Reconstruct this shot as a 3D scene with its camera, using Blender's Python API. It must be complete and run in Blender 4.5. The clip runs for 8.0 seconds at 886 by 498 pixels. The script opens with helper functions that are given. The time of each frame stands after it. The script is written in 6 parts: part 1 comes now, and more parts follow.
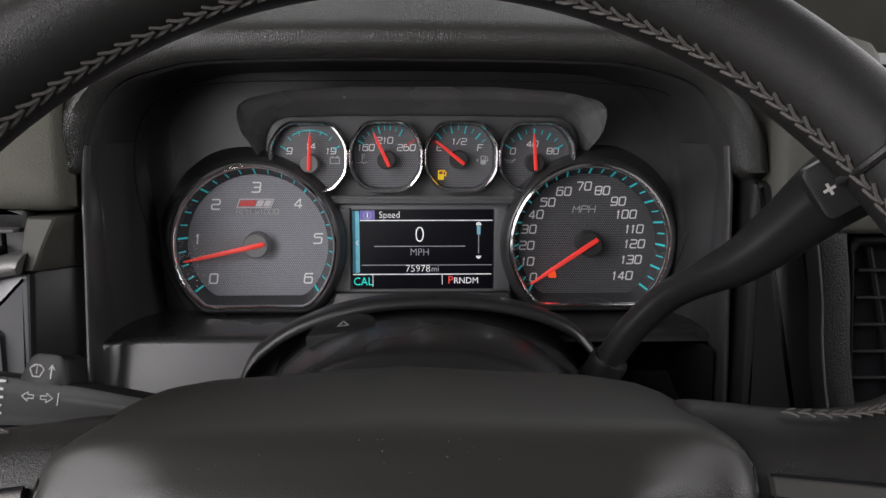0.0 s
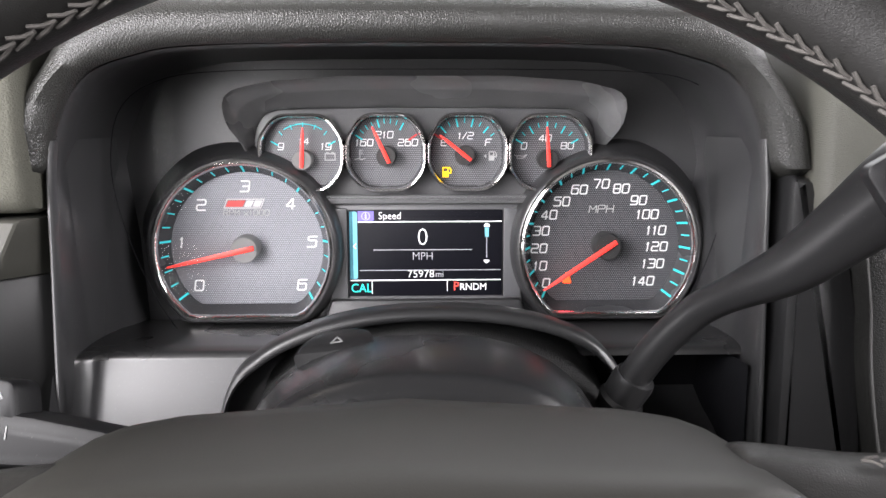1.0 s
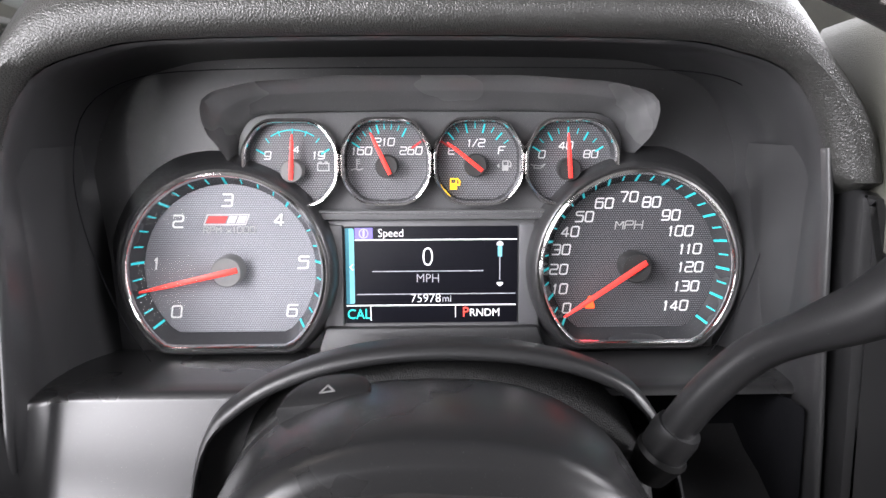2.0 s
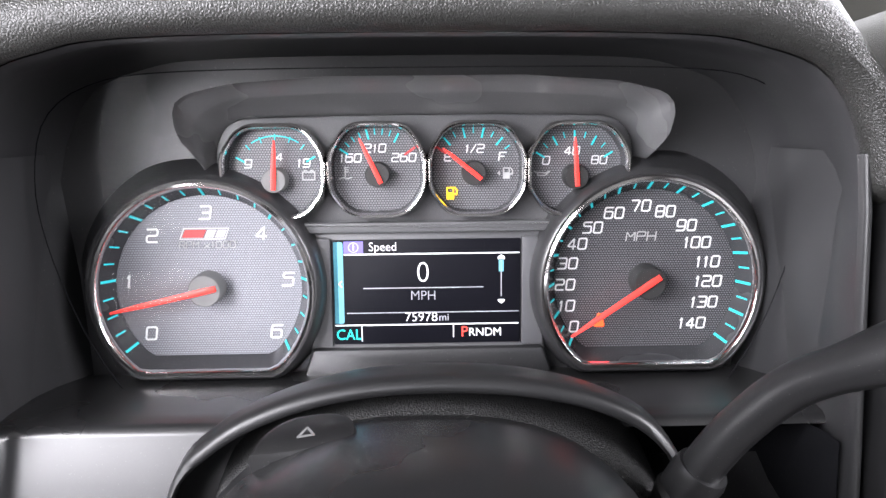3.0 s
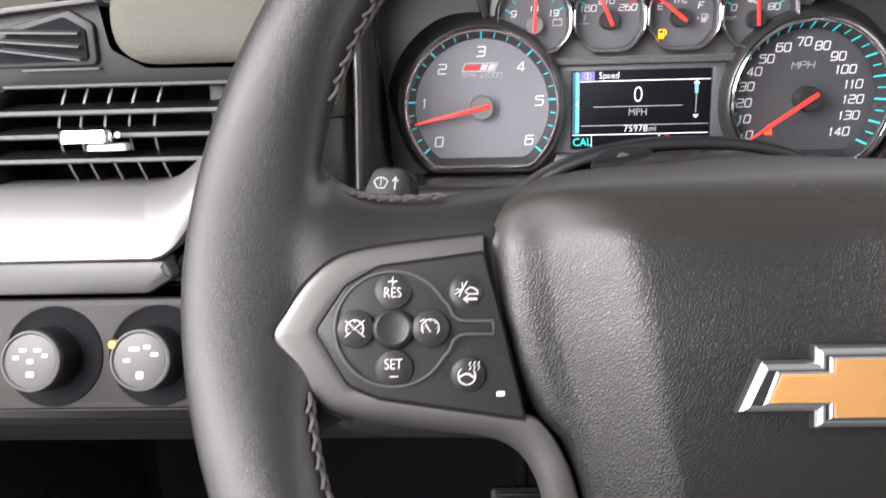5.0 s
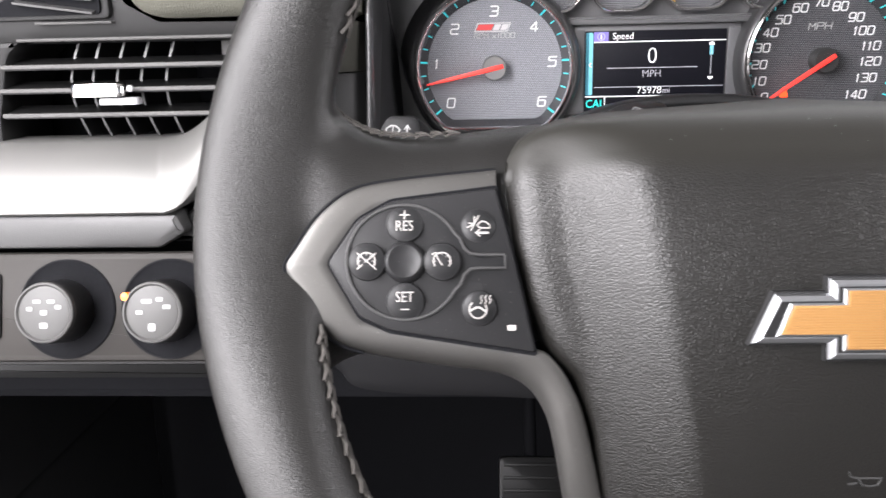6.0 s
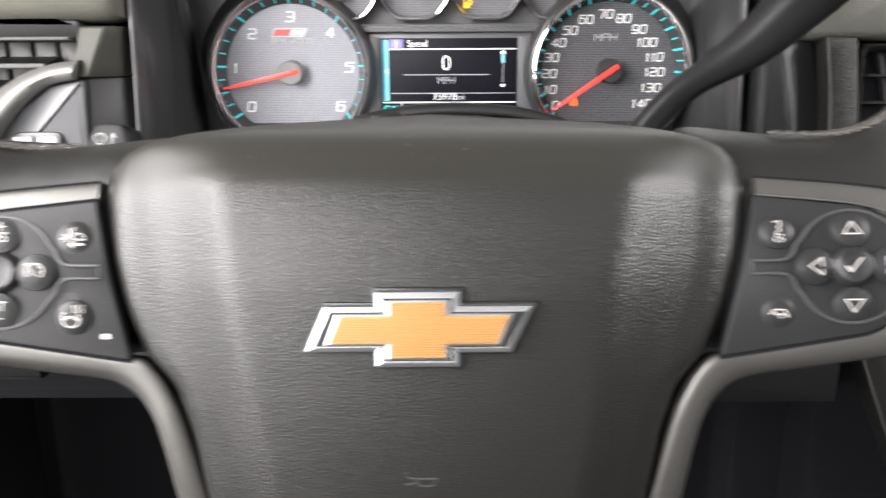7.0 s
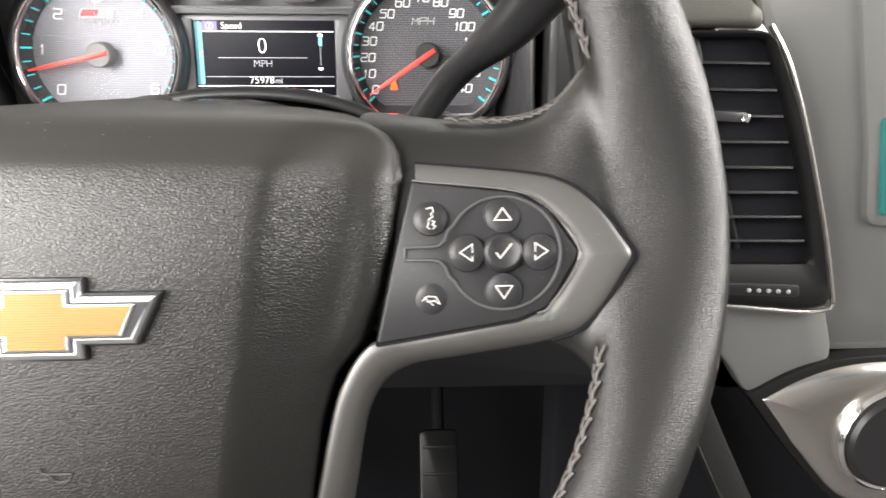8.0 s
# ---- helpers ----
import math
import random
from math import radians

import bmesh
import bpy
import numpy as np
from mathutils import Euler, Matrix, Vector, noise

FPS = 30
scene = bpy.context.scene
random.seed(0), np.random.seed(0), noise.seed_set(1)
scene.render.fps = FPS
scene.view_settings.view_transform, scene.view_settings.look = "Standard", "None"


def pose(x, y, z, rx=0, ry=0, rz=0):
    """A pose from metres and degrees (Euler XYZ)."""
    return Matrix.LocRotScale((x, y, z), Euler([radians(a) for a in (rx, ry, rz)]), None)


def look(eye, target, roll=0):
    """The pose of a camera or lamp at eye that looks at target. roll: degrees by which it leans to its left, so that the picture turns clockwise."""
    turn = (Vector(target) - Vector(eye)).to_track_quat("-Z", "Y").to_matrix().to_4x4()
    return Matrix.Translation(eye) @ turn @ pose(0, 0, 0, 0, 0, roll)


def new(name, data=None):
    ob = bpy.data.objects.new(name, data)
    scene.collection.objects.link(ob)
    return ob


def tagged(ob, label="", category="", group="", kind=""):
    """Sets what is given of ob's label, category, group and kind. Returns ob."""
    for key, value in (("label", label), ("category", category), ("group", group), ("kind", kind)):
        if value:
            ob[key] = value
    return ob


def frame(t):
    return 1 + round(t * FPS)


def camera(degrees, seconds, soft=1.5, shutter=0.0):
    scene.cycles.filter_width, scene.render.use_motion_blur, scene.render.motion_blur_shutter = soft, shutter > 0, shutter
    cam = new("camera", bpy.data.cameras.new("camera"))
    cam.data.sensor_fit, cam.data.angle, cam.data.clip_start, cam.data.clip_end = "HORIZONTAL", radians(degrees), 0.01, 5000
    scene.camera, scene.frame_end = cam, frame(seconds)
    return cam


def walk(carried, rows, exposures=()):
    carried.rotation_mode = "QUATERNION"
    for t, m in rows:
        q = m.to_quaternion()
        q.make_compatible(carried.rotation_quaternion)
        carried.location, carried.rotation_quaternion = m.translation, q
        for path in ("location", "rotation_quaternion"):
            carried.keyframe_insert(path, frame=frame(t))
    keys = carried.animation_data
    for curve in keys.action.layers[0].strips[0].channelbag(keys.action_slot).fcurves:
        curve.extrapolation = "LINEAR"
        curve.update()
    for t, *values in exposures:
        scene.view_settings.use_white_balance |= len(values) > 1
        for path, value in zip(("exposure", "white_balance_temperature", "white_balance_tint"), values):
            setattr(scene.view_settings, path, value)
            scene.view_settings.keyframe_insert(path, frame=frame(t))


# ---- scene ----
cam = camera(58.0, 8.0, 1.5, 0.42)
PATH = [
    (0, (-0.004, -0.533, 0.832), (0.061, 1.443, 0.53), 0.1),
    (0.5, (-0.004, -0.515, 0.83), (0.065, 1.461, 0.527), 0.1),
    (1, (-0.003, -0.49, 0.83), (0.051, 1.485, 0.519), -0.1),
    (1.5, (-0.006, -0.463, 0.831), (0.044, 1.513, 0.523), -0.1),
    (3, (-0.001, -0.399, 0.835), (0.044, 1.577, 0.524), -0.6),
    (3.5, (-0.013, -0.419, 0.836), (0.013, 1.552, 0.503), -0.7),
    (4, (-0.053, -0.492, 0.827), (-0.074, 1.471, 0.448), -1.0),
    (4.5, (-0.093, -0.55, 0.803), (-0.155, 1.403, 0.377), -1.2),
    (4.7, (-0.105, -0.564, 0.796), (-0.178, 1.386, 0.358), -1.4),
    (5.8, (-0.12, -0.569, 0.772), (-0.235, 1.364, 0.274), -1.4),
    (6, (-0.115, -0.57, 0.772), (-0.229, 1.363, 0.273), -1.3),
    (6.5, (-0.069, -0.575, 0.778), (-0.15, 1.359, 0.273), -0.9),
    (7, (-0.001, -0.575, 0.778), (-0.015, 1.358, 0.266), -0.3),
    (7.5, (0.061, -0.576, 0.778), (0.118, 1.351, 0.245), 0.1),
    (8, (0.092, -0.573, 0.778), (0.196, 1.347, 0.228), 0.3),
]
EXPOSURES = [(0.0, -1.5, 6450, 10), (0.1, -1.0, 6450, 10), (0.2, -0.55, 6450, 10), (0.3, -0.15, 6450, 10), (0.4, 0.02, 6450, 10), (1.5, 0.13, 6350, 11), (3.0, 0.34, 6200, 12), (4.0, 0.15, 6400, 14), (4.7, -0.05, 6450, 13), (6.0, -0.05, 6400, 11), (6.5, 0.19, 6500, 9), (7.0, 0.25, 6550, 8), (8.0, 0.52, 6700, 7)]
walk(cam, [(t, look(eye, target, roll)) for t, eye, target, roll in PATH], EXPOSURES)

# ---- world and light ----
world = bpy.data.worlds.new("sky")
scene.world = world
world.use_nodes = True
wn = world.node_tree
sky = wn.nodes.new("ShaderNodeTexSky")
sky.sky_type = "NISHITA"
sky.sun_disc = False
sky.sun_elevation, sky.sun_rotation = radians(50), radians(-60)
sky.air_density, sky.dust_density, sky.ozone_density = 1.0, 4.0, 0.6
wn.nodes["Background"].inputs["Strength"].default_value = 0.05
wn.links.new(sky.outputs[0], wn.nodes["Background"].inputs["Color"])


def lamp(name, eye, target, width, height, watts, colour=(1.0, 0.965, 0.975)):
    data = bpy.data.lights.new(name, "AREA")
    data.shape, data.size, data.size_y, data.energy, data.color = "RECTANGLE", width, height, watts, colour
    ob = new(name, data)
    ob.matrix_world = look(eye, target)
    return ob


sun = bpy.data.lights.new("sun", "SUN")
sun.energy, sun.angle, sun.color = 0.8, radians(15), (1.0, 0.96, 0.9)
new("sun", sun).matrix_world = look((-3, -2, 4), (0, 0, 0.7))
lamp("window_light_left", (-0.60, -0.72, 1.04), (0.0, -0.50, 0.70), 0.70, 0.50, 28.0)
# Added low fill for the airbag cover's lower flank; no such source known.
lamp("low_fill_left", (-0.61, -0.68, 0.58), (0.0, -0.45, 0.66), 0.85, 0.46, 10.0)
lamp("rear_side_light_left", (-0.60, -1.58, 1.06), (-0.05, -0.2, 0.70), 0.80, 0.46, 12.0)
lamp("window_light_right", (1.16, -0.45, 1.14), (0.0, -0.2, 0.75), 1.0, 0.36, 31.0)
lamp("windscreen_light", (0.25, 0.42, 1.16), (0.05, -0.5, 0.75), 1.30, 0.45, 12.0)
lamp("rear_window_light", (0.10, -1.95, 1.17), (0.0, 0.0, 0.75), 1.2, 0.34, 0.7)

# ---- materials ----


def material(name, colour, rough=0.5, metal=0.0, bump=0.0, size=400.0, kind="noise", vary=0.12, emit=0.0, spec=0.5, coat=0.0, distort=0.0, wear=0.0):
    """A surface with grain, a slow change of tone and of gloss, and fine relief. size: grains a metre."""
    m = bpy.data.materials.new(name)
    m.use_nodes = True
    t = m.node_tree
    p = t.nodes["Principled BSDF"]
    p.inputs["Metallic"].default_value = metal
    p.inputs["Specular IOR Level"].default_value = spec
    p.inputs["Coat Weight"].default_value = coat
    p.inputs["Coat Roughness"].default_value = 0.15
    where = t.nodes.new("ShaderNodeTexCoord").outputs["Object"]

    def texture(scale, detail=3.0):
        n = t.nodes.new("ShaderNodeTexNoise")
        n.inputs["Scale"].default_value, n.inputs["Detail"].default_value = scale, detail
        t.links.new(where, n.inputs["Vector"])
        return n.outputs["Fac"]

    def ramp(source, low, high):
        n = t.nodes.new("ShaderNodeMapRange")
        n.inputs["To Min"].default_value, n.inputs["To Max"].default_value = low, high
        n.inputs["From Min"].default_value, n.inputs["From Max"].default_value = 0.3, 0.7
        t.links.new(source, n.inputs["Value"])
        return n.outputs[0]

    slow, grain = texture(14.0), texture(size, 2.0)
    mix = t.nodes.new("ShaderNodeMix")
    mix.data_type = "RGBA"
    mix.inputs["A"].default_value = (*[c * (1 - vary) for c in colour], 1)
    mix.inputs["B"].default_value = (*[min(1, c * (1 + vary)) for c in colour], 1)
    add = t.nodes.new("ShaderNodeMath")
    add.operation = "MULTIPLY_ADD"
    add.inputs[1].default_value, add.inputs[2].default_value = 0.5, 0.0
    t.links.new(slow, add.inputs[0])
    both = t.nodes.new("ShaderNodeMath")
    both.operation = "MULTIPLY_ADD"
    both.inputs[1].default_value = 0.5
    t.links.new(grain, both.inputs[0])
    t.links.new(add.outputs[0], both.inputs[2])
    t.links.new(ramp(both.outputs[0], 0, 1), mix.inputs["Factor"])
    colour_out = mix.outputs["Result"]
    if wear:
        dust = texture(1700.0, 1.0)
        d = t.nodes.new("ShaderNodeMapRange")
        d.inputs["From Min"].default_value, d.inputs["From Max"].default_value = 0.74, 0.80
        d.inputs["To Max"].default_value = wear
        t.links.new(dust, d.inputs["Value"])
        speck = t.nodes.new("ShaderNodeMix")
        speck.data_type = "RGBA"
        speck.inputs["B"].default_value = (0.5, 0.48, 0.45, 1)
        t.links.new(d.outputs[0], speck.inputs["Factor"])
        t.links.new(colour_out, speck.inputs["A"])
        colour_out = speck.outputs["Result"]
    t.links.new(colour_out, p.inputs["Base Color"])
    t.links.new(ramp(slow, max(0.02, rough * 0.88), min(1, rough * 1.12)), p.inputs["Roughness"])
    if emit:
        p.inputs["Emission Strength"].default_value = emit
        t.links.new(colour_out, p.inputs["Emission Color"])
    if bump:
        b = t.nodes.new("ShaderNodeBump")
        b.inputs["Strength"].default_value, b.inputs["Distance"].default_value = bump, 0.0006
        if kind == "leather":
            v = t.nodes.new("ShaderNodeTexVoronoi")
            v.feature = "DISTANCE_TO_EDGE"
            v.inputs["Scale"].default_value = size
            warp = t.nodes.new("ShaderNodeMix")
            warp.data_type = "RGBA"
            warp.inputs["Factor"].default_value = distort
            n = t.nodes.new("ShaderNodeTexNoise")
            n.inputs["Scale"].default_value = size * 0.35
            t.links.new(where, n.inputs["Vector"])
            t.links.new(where, warp.inputs["A"])
            t.links.new(n.outputs["Color"], warp.inputs["B"])
            t.links.new(warp.outputs["Result"], v.inputs["Vector"])
            s = t.nodes.new("ShaderNodeMapRange")
            s.inputs["From Max"].default_value = 0.28
            t.links.new(v.outputs["Distance"], s.inputs["Value"])
            t.links.new(s.outputs[0], b.inputs["Height"])
        else:
            t.links.new(grain, b.inputs["Height"])
        t.links.new(b.outputs[0], p.inputs["Normal"])
    return m


DASH = material("dash_soft_vinyl", (0.024, 0.024, 0.0222), 0.37, bump=0.36, size=800, kind="leather", distort=0.0009, vary=0.1)
STRIPVINYL = material("strip_vinyl", (0.0115, 0.0115, 0.0108), 0.46, spec=0.28, bump=0.36, size=800, kind="leather", distort=0.0009, vary=0.1)
DASHTOP = material("dash_top_vinyl", (0.070, 0.0695, 0.058), 0.62, bump=0.28, size=1000, kind="leather", distort=0.0008, vary=0.1)
FASCIA = material("fascia_charcoal", (0.020, 0.020, 0.020), 0.50, bump=0.12, size=1500, spec=0.22)
PODVINYL = material("pod_vinyl", (0.084, 0.083, 0.069), 0.60, spec=0.05, bump=0.26, size=620, kind="leather", distort=0.0009, vary=0.1)
BEZEL = material("binnacle_black_plastic", (0.028, 0.028, 0.0292), 0.36, bump=0.04, size=900, wear=0.5, spec=0.8)
PLASTIC = material("black_satin_plastic", (0.012, 0.012, 0.0125), 0.34, bump=0.06, size=1800, wear=0.2)
GREYPLASTIC = material("charcoal_plastic", (0.040, 0.040, 0.040), 0.45, bump=0.12, size=1500)
MASK = material("gauge_mask_grey", (0.115, 0.115, 0.118), 0.34, bump=0.05, size=1500, wear=0.3)
STACK = material("stack_satin_grey", (0.21, 0.21, 0.204), 0.33, 0.55, bump=0.03, size=2000, vary=0.05)
LOUVRE = material("vent_black_plastic", (0.007, 0.007, 0.007), 0.42, bump=0.05, size=1500, spec=0.2)
SILVER = material("satin_silver_paint", (0.125, 0.1235, 0.119), 0.45, 0.40, bump=0.02, size=2500, vary=0.04)
DARKSILVER = material("satin_dark_silver", (0.110, 0.107, 0.102), 0.40, 0.72, bump=0.02, size=2500, vary=0.06, wear=0.25)
SHOULDER = material("shoulder_olive_plastic", (0.046, 0.0452, 0.039), 0.58, bump=0.10, size=1500, vary=0.06, spec=0.2)
POST = material("post_satin_black", (0.032, 0.032, 0.033), 0.33, bump=0.05, size=1500, wear=0.2, spec=0.7)
DOOR = material("door_vinyl", (0.16, 0.157, 0.150), 0.6, bump=0.3, size=700, kind="leather", distort=0.001)
LIGHTGREY = material("light_grey_plastic", (0.100, 0.100, 0.105), 0.34, bump=0.08, size=1500, vary=0.05)
KNOBCAP = material("knob_cap_grey", (0.028, 0.0273, 0.0258), 0.50, bump=0.05, size=1500, vary=0.06)
ROCKER = material("rocker_pale_grey", (0.30, 0.30, 0.31), 0.4, bump=0.03, size=1500, vary=0.05)
TAUPE = material("taupe_plastic", (0.029, 0.0268, 0.0248), 0.5, bump=0.12, size=1500, vary=0.06, spec=0.16)
CHROME = material("chrome", (0.80, 0.79, 0.78), 0.16, 1.0, vary=0.03)
BLACKCHROME = material("smoked_chrome", (0.82, 0.80, 0.79), 0.10, 1.0, vary=0.05)
EMBLEMCHROME = material("emblem_chrome", (0.60, 0.61, 0.63), 0.34, 1.0, vary=0.05)
STRIP = material("brushed_pale_metal", (0.080, 0.079, 0.0775), 0.66, 0.35, spec=0.3, bump=0.02, size=2500, vary=0.06)
PODMETAL = material("polished_pod_silver", (0.52, 0.50, 0.46), 0.24, 0.95, bump=0.01, size=2500, vary=0.04)
PANEL = material("lower_panel_plastic", (0.026, 0.026, 0.0272), 0.34, bump=0.02, size=1800, wear=0.2, spec=0.5)
ARCH = material("arch_black_plastic", (0.014, 0.014, 0.0145), 0.37, bump=0.04, size=1800, wear=0.15, spec=0.45)
STALK = material("stalk_black_plastic", (0.0085, 0.0085, 0.0090), 0.45, bump=0.06, size=1800, wear=0.15, spec=0.16)
BROW = material("brow_gloss_black", (0.115, 0.115, 0.117), 0.26, bump=0.02, size=1500, wear=0.3)
LEATHER = material("black_wheel_leather", (0.0125, 0.0122, 0.0116), 0.345, spec=0.32, bump=0.20, size=1600, kind="leather", distort=0.0006, vary=0.12, wear=0.02)
AIRBAG = material("airbag_vinyl", (0.0085, 0.0081, 0.0073), 0.42, spec=0.45, bump=0.22, size=1000, kind="leather", distort=0.0010, vary=0.06)


def smooth_upper(m, axis, start, end, colour, relief):
    """Lets a moulded grain fade out along an axis into a smoother, slightly darker upper part."""
    t = m.node_tree
    p, b = t.nodes["Principled BSDF"], next(n for n in t.nodes if n.type == "BUMP")
    along = t.nodes.new("ShaderNodeVectorMath")
    along.operation = "DOT_PRODUCT"
    along.inputs[1].default_value = axis
    t.links.new(t.nodes.new("ShaderNodeTexCoord").outputs["Object"], along.inputs[0])
    for key, low, high in (("relief", b.inputs["Strength"].default_value, relief), ("tone", 0.0, 1.0)):
        f = t.nodes.new("ShaderNodeMapRange")
        f.interpolation_type = "SMOOTHSTEP"
        f.inputs["From Min"].default_value, f.inputs["From Max"].default_value = start, end
        f.inputs["To Min"].default_value, f.inputs["To Max"].default_value = low, high
        t.links.new(along.outputs["Value"], f.inputs["Value"])
        if key == "relief":
            t.links.new(f.outputs[0], b.inputs["Strength"])
        else:
            mix = t.nodes.new("ShaderNodeMix")
            mix.data_type = "RGBA"
            mix.inputs["B"].default_value = (*colour, 1)
            t.links.new(f.outputs[0], mix.inputs["Factor"])
            t.links.new(p.inputs["Base Color"].links[0].from_socket, mix.inputs["A"])
            t.links.new(mix.outputs["Result"], p.inputs["Base Color"])
            gloss = t.nodes.new("ShaderNodeMapRange")
            gloss.inputs["To Min"].default_value, gloss.inputs["To Max"].default_value = 0.36, 0.52
            t.links.new(f.outputs[0], gloss.inputs["Value"])
            t.links.new(gloss.outputs[0], p.inputs["Roughness"])


def wrinkled(m, spots, reach, along, strength):
    """Presses fine folds into a leather round the places where it is pulled over a corner."""
    t = m.node_tree
    p, b = t.nodes["Principled BSDF"], next(n for n in t.nodes if n.type == "BUMP")
    at = t.nodes.new("ShaderNodeTexCoord").outputs["Object"]
    total = None
    for spot in spots:
        d = t.nodes.new("ShaderNodeVectorMath")
        d.operation = "DISTANCE"
        d.inputs[1].default_value = spot
        t.links.new(at, d.inputs[0])
        f = t.nodes.new("ShaderNodeMapRange")
        f.interpolation_type = "SMOOTHSTEP"
        f.inputs["From Min"].default_value, f.inputs["From Max"].default_value = reach, 0.004
        t.links.new(d.outputs["Value"], f.inputs["Value"])
        if total:
            add = t.nodes.new("ShaderNodeMath")
            t.links.new(total, add.inputs[0])
            t.links.new(f.outputs[0], add.inputs[1])
            total = add.outputs[0]
        else:
            total = f.outputs[0]
    stretch = t.nodes.new("ShaderNodeMapping")
    stretch.inputs["Scale"].default_value = along
    t.links.new(at, stretch.inputs["Vector"])
    n = t.nodes.new("ShaderNodeTexNoise")
    n.inputs["Scale"].default_value, n.inputs["Detail"].default_value, n.inputs["Distortion"].default_value = 1.0, 2.5, 0.6
    t.links.new(stretch.outputs[0], n.inputs["Vector"])
    times = t.nodes.new("ShaderNodeMath")
    times.operation = "MULTIPLY"
    t.links.new(total, times.inputs[0])
    times.inputs[1].default_value = strength
    fold = t.nodes.new("ShaderNodeBump")
    fold.inputs["Distance"].default_value = 0.0016
    t.links.new(times.outputs[0], fold.inputs["Strength"])
    t.links.new(n.outputs["Fac"], fold.inputs["Height"])
    t.links.new(b.outputs[0], fold.inputs["Normal"])
    t.links.new(fold.outputs[0], p.inputs["Normal"])


wrinkled(LEATHER, ((0.147, -0.318, 0.7470), (-0.165, -0.318, 0.7490)), 0.024, (110, 330, 420), 0.07)
smooth_upper(AIRBAG, (0, 0.3907, 0.9205), 0.5194 + 0.020, 0.5194 + 0.033, (0.0110, 0.0104, 0.0083), 0.03)
SWITCH = material("switch_rubber_black", (0.0145, 0.0145, 0.0153), 0.43, bump=0.06, size=1800, wear=0.15, spec=0.28)
BOOT = material("column_boot_vinyl", (0.016, 0.016, 0.016), 0.5, bump=0.7, size=800, kind="leather", distort=0.0012)
THREAD = material("grey_thread", (0.062, 0.057, 0.052), 0.8, bump=0.5, size=4000)
WHITE = material("gauge_white", (0.80, 0.80, 0.80), 0.5, vary=0.03, emit=0.20)
BADGEWHITE = material("badge_white", (0.62, 0.60, 0.61), 0.5, vary=0.03, emit=0.10)
GAUGEGREY = material("gauge_grey_print", (0.46, 0.46, 0.46), 0.5, vary=0.03, emit=0.08)
PRINT = material("printed_white", (0.40, 0.385, 0.37), 0.5, vary=0.06)
LABEL = material("printed_grey_white", (0.24, 0.24, 0.24), 0.5, vary=0.08)
TEAL = material("tick_teal", (0.03, 0.50, 0.54), 0.45, vary=0.03, emit=0.55)
REDMARK = material("mark_red", (0.60, 0.05, 0.05), 0.45, vary=0.03, emit=0.15)
NEEDLE = material("needle_red", (0.85, 0.045, 0.035), 0.35, vary=0.03, emit=0.85)
BELT = material("belt_lamp_orange", (1.0, 0.085, 0.02), 0.4, vary=0.02, emit=1.7)
HUBCAP = material("needle_cap_grey", (0.17, 0.17, 0.17), 0.42, vary=0.05)
HUBDARK = material("needle_cap_black", (0.030, 0.030, 0.030), 0.40, vary=0.05)
TICKRING = material("tick_ring_black", (0.045, 0.045, 0.048), 0.26, vary=0.05)
YELLOW = material("telltale_yellow", (1.0, 0.62, 0.02), 0.4, vary=0.02, emit=1.0)
AMBER = material("telltale_amber", (1.0, 0.22, 0.02), 0.4, vary=0.02, emit=1.0)
REDGLOW = material("painted_red_glow", (1.0, 0.04, 0.06), 0.4, vary=0.02, emit=3.0)
SCREEN = material("display_black", (0.006, 0.006, 0.009), 0.40, vary=0.05, spec=0.15)
LCDWHITE = material("display_white", (0.9, 0.9, 0.9), 0.4, vary=0.01, emit=0.75)
LCDGREY = material("display_grey", (0.42, 0.42, 0.45), 0.4, vary=0.01, emit=0.5)
LCDTEAL = material("display_teal", (0.03, 0.72, 0.60), 0.4, vary=0.02, emit=0.7)
LCDBAR = material("display_blue_bar", (0.16, 0.45, 0.55), 0.4, vary=0.15, emit=0.55)
LCDDARKBAR = material("display_dark_blue", (0.03, 0.15, 0.20), 0.4, vary=0.15, emit=0.5)
LCDPURPLE = material("display_violet", (0.16, 0.13, 0.42), 0.4, vary=0.02, emit=0.6)
LCDRED = material("display_red", (0.95, 0.08, 0.06), 0.4, vary=0.02, emit=0.8)
GOLD = material("emblem_gold", (0.31, 0.165, 0.056), 0.50, 0.05, spec=0.3, bump=0.1, size=1800, vary=0.06)
# Near black: shade of recesses, gaps and footwell put into the colour.
SHADEBLACK = material("shade_and_gap_black", (0.0085, 0.0087, 0.0100), 0.8, vary=0.2, spec=0.05)
CLOTH = material("headliner_cloth", (0.15, 0.148, 0.143), 0.9, bump=0.5, size=900)
TRIM = material("rear_bounce_trim", (0.32, 0.314, 0.30), 0.6, bump=0.3, size=600, kind="leather", distort=0.001)
CARPET = material("carpet", (0.060, 0.058, 0.057), 0.95, bump=0.9, size=900)
TEALGLASS = material("teal_display", (0.02, 0.12, 0.11), 0.15, vary=0.1, emit=0.12)
SHELF = material("shelf_satin_black", (0.015, 0.015, 0.0155), 0.28, bump=0.02, size=1800, wear=0.2, spec=0.8)
SHROUD = material("shroud_black", (0.0130, 0.0130, 0.0135), 0.29, bump=0.04, size=1800, wear=0.15, spec=0.4)
SCUFF = material("worn_scuff", (0.10, 0.12, 0.105), 0.6, vary=0.4, size=3000)
BOLSTER = material("bolster_black", (0.0075, 0.0075, 0.0082), 0.55, spec=0.15, bump=0.15, size=1200)


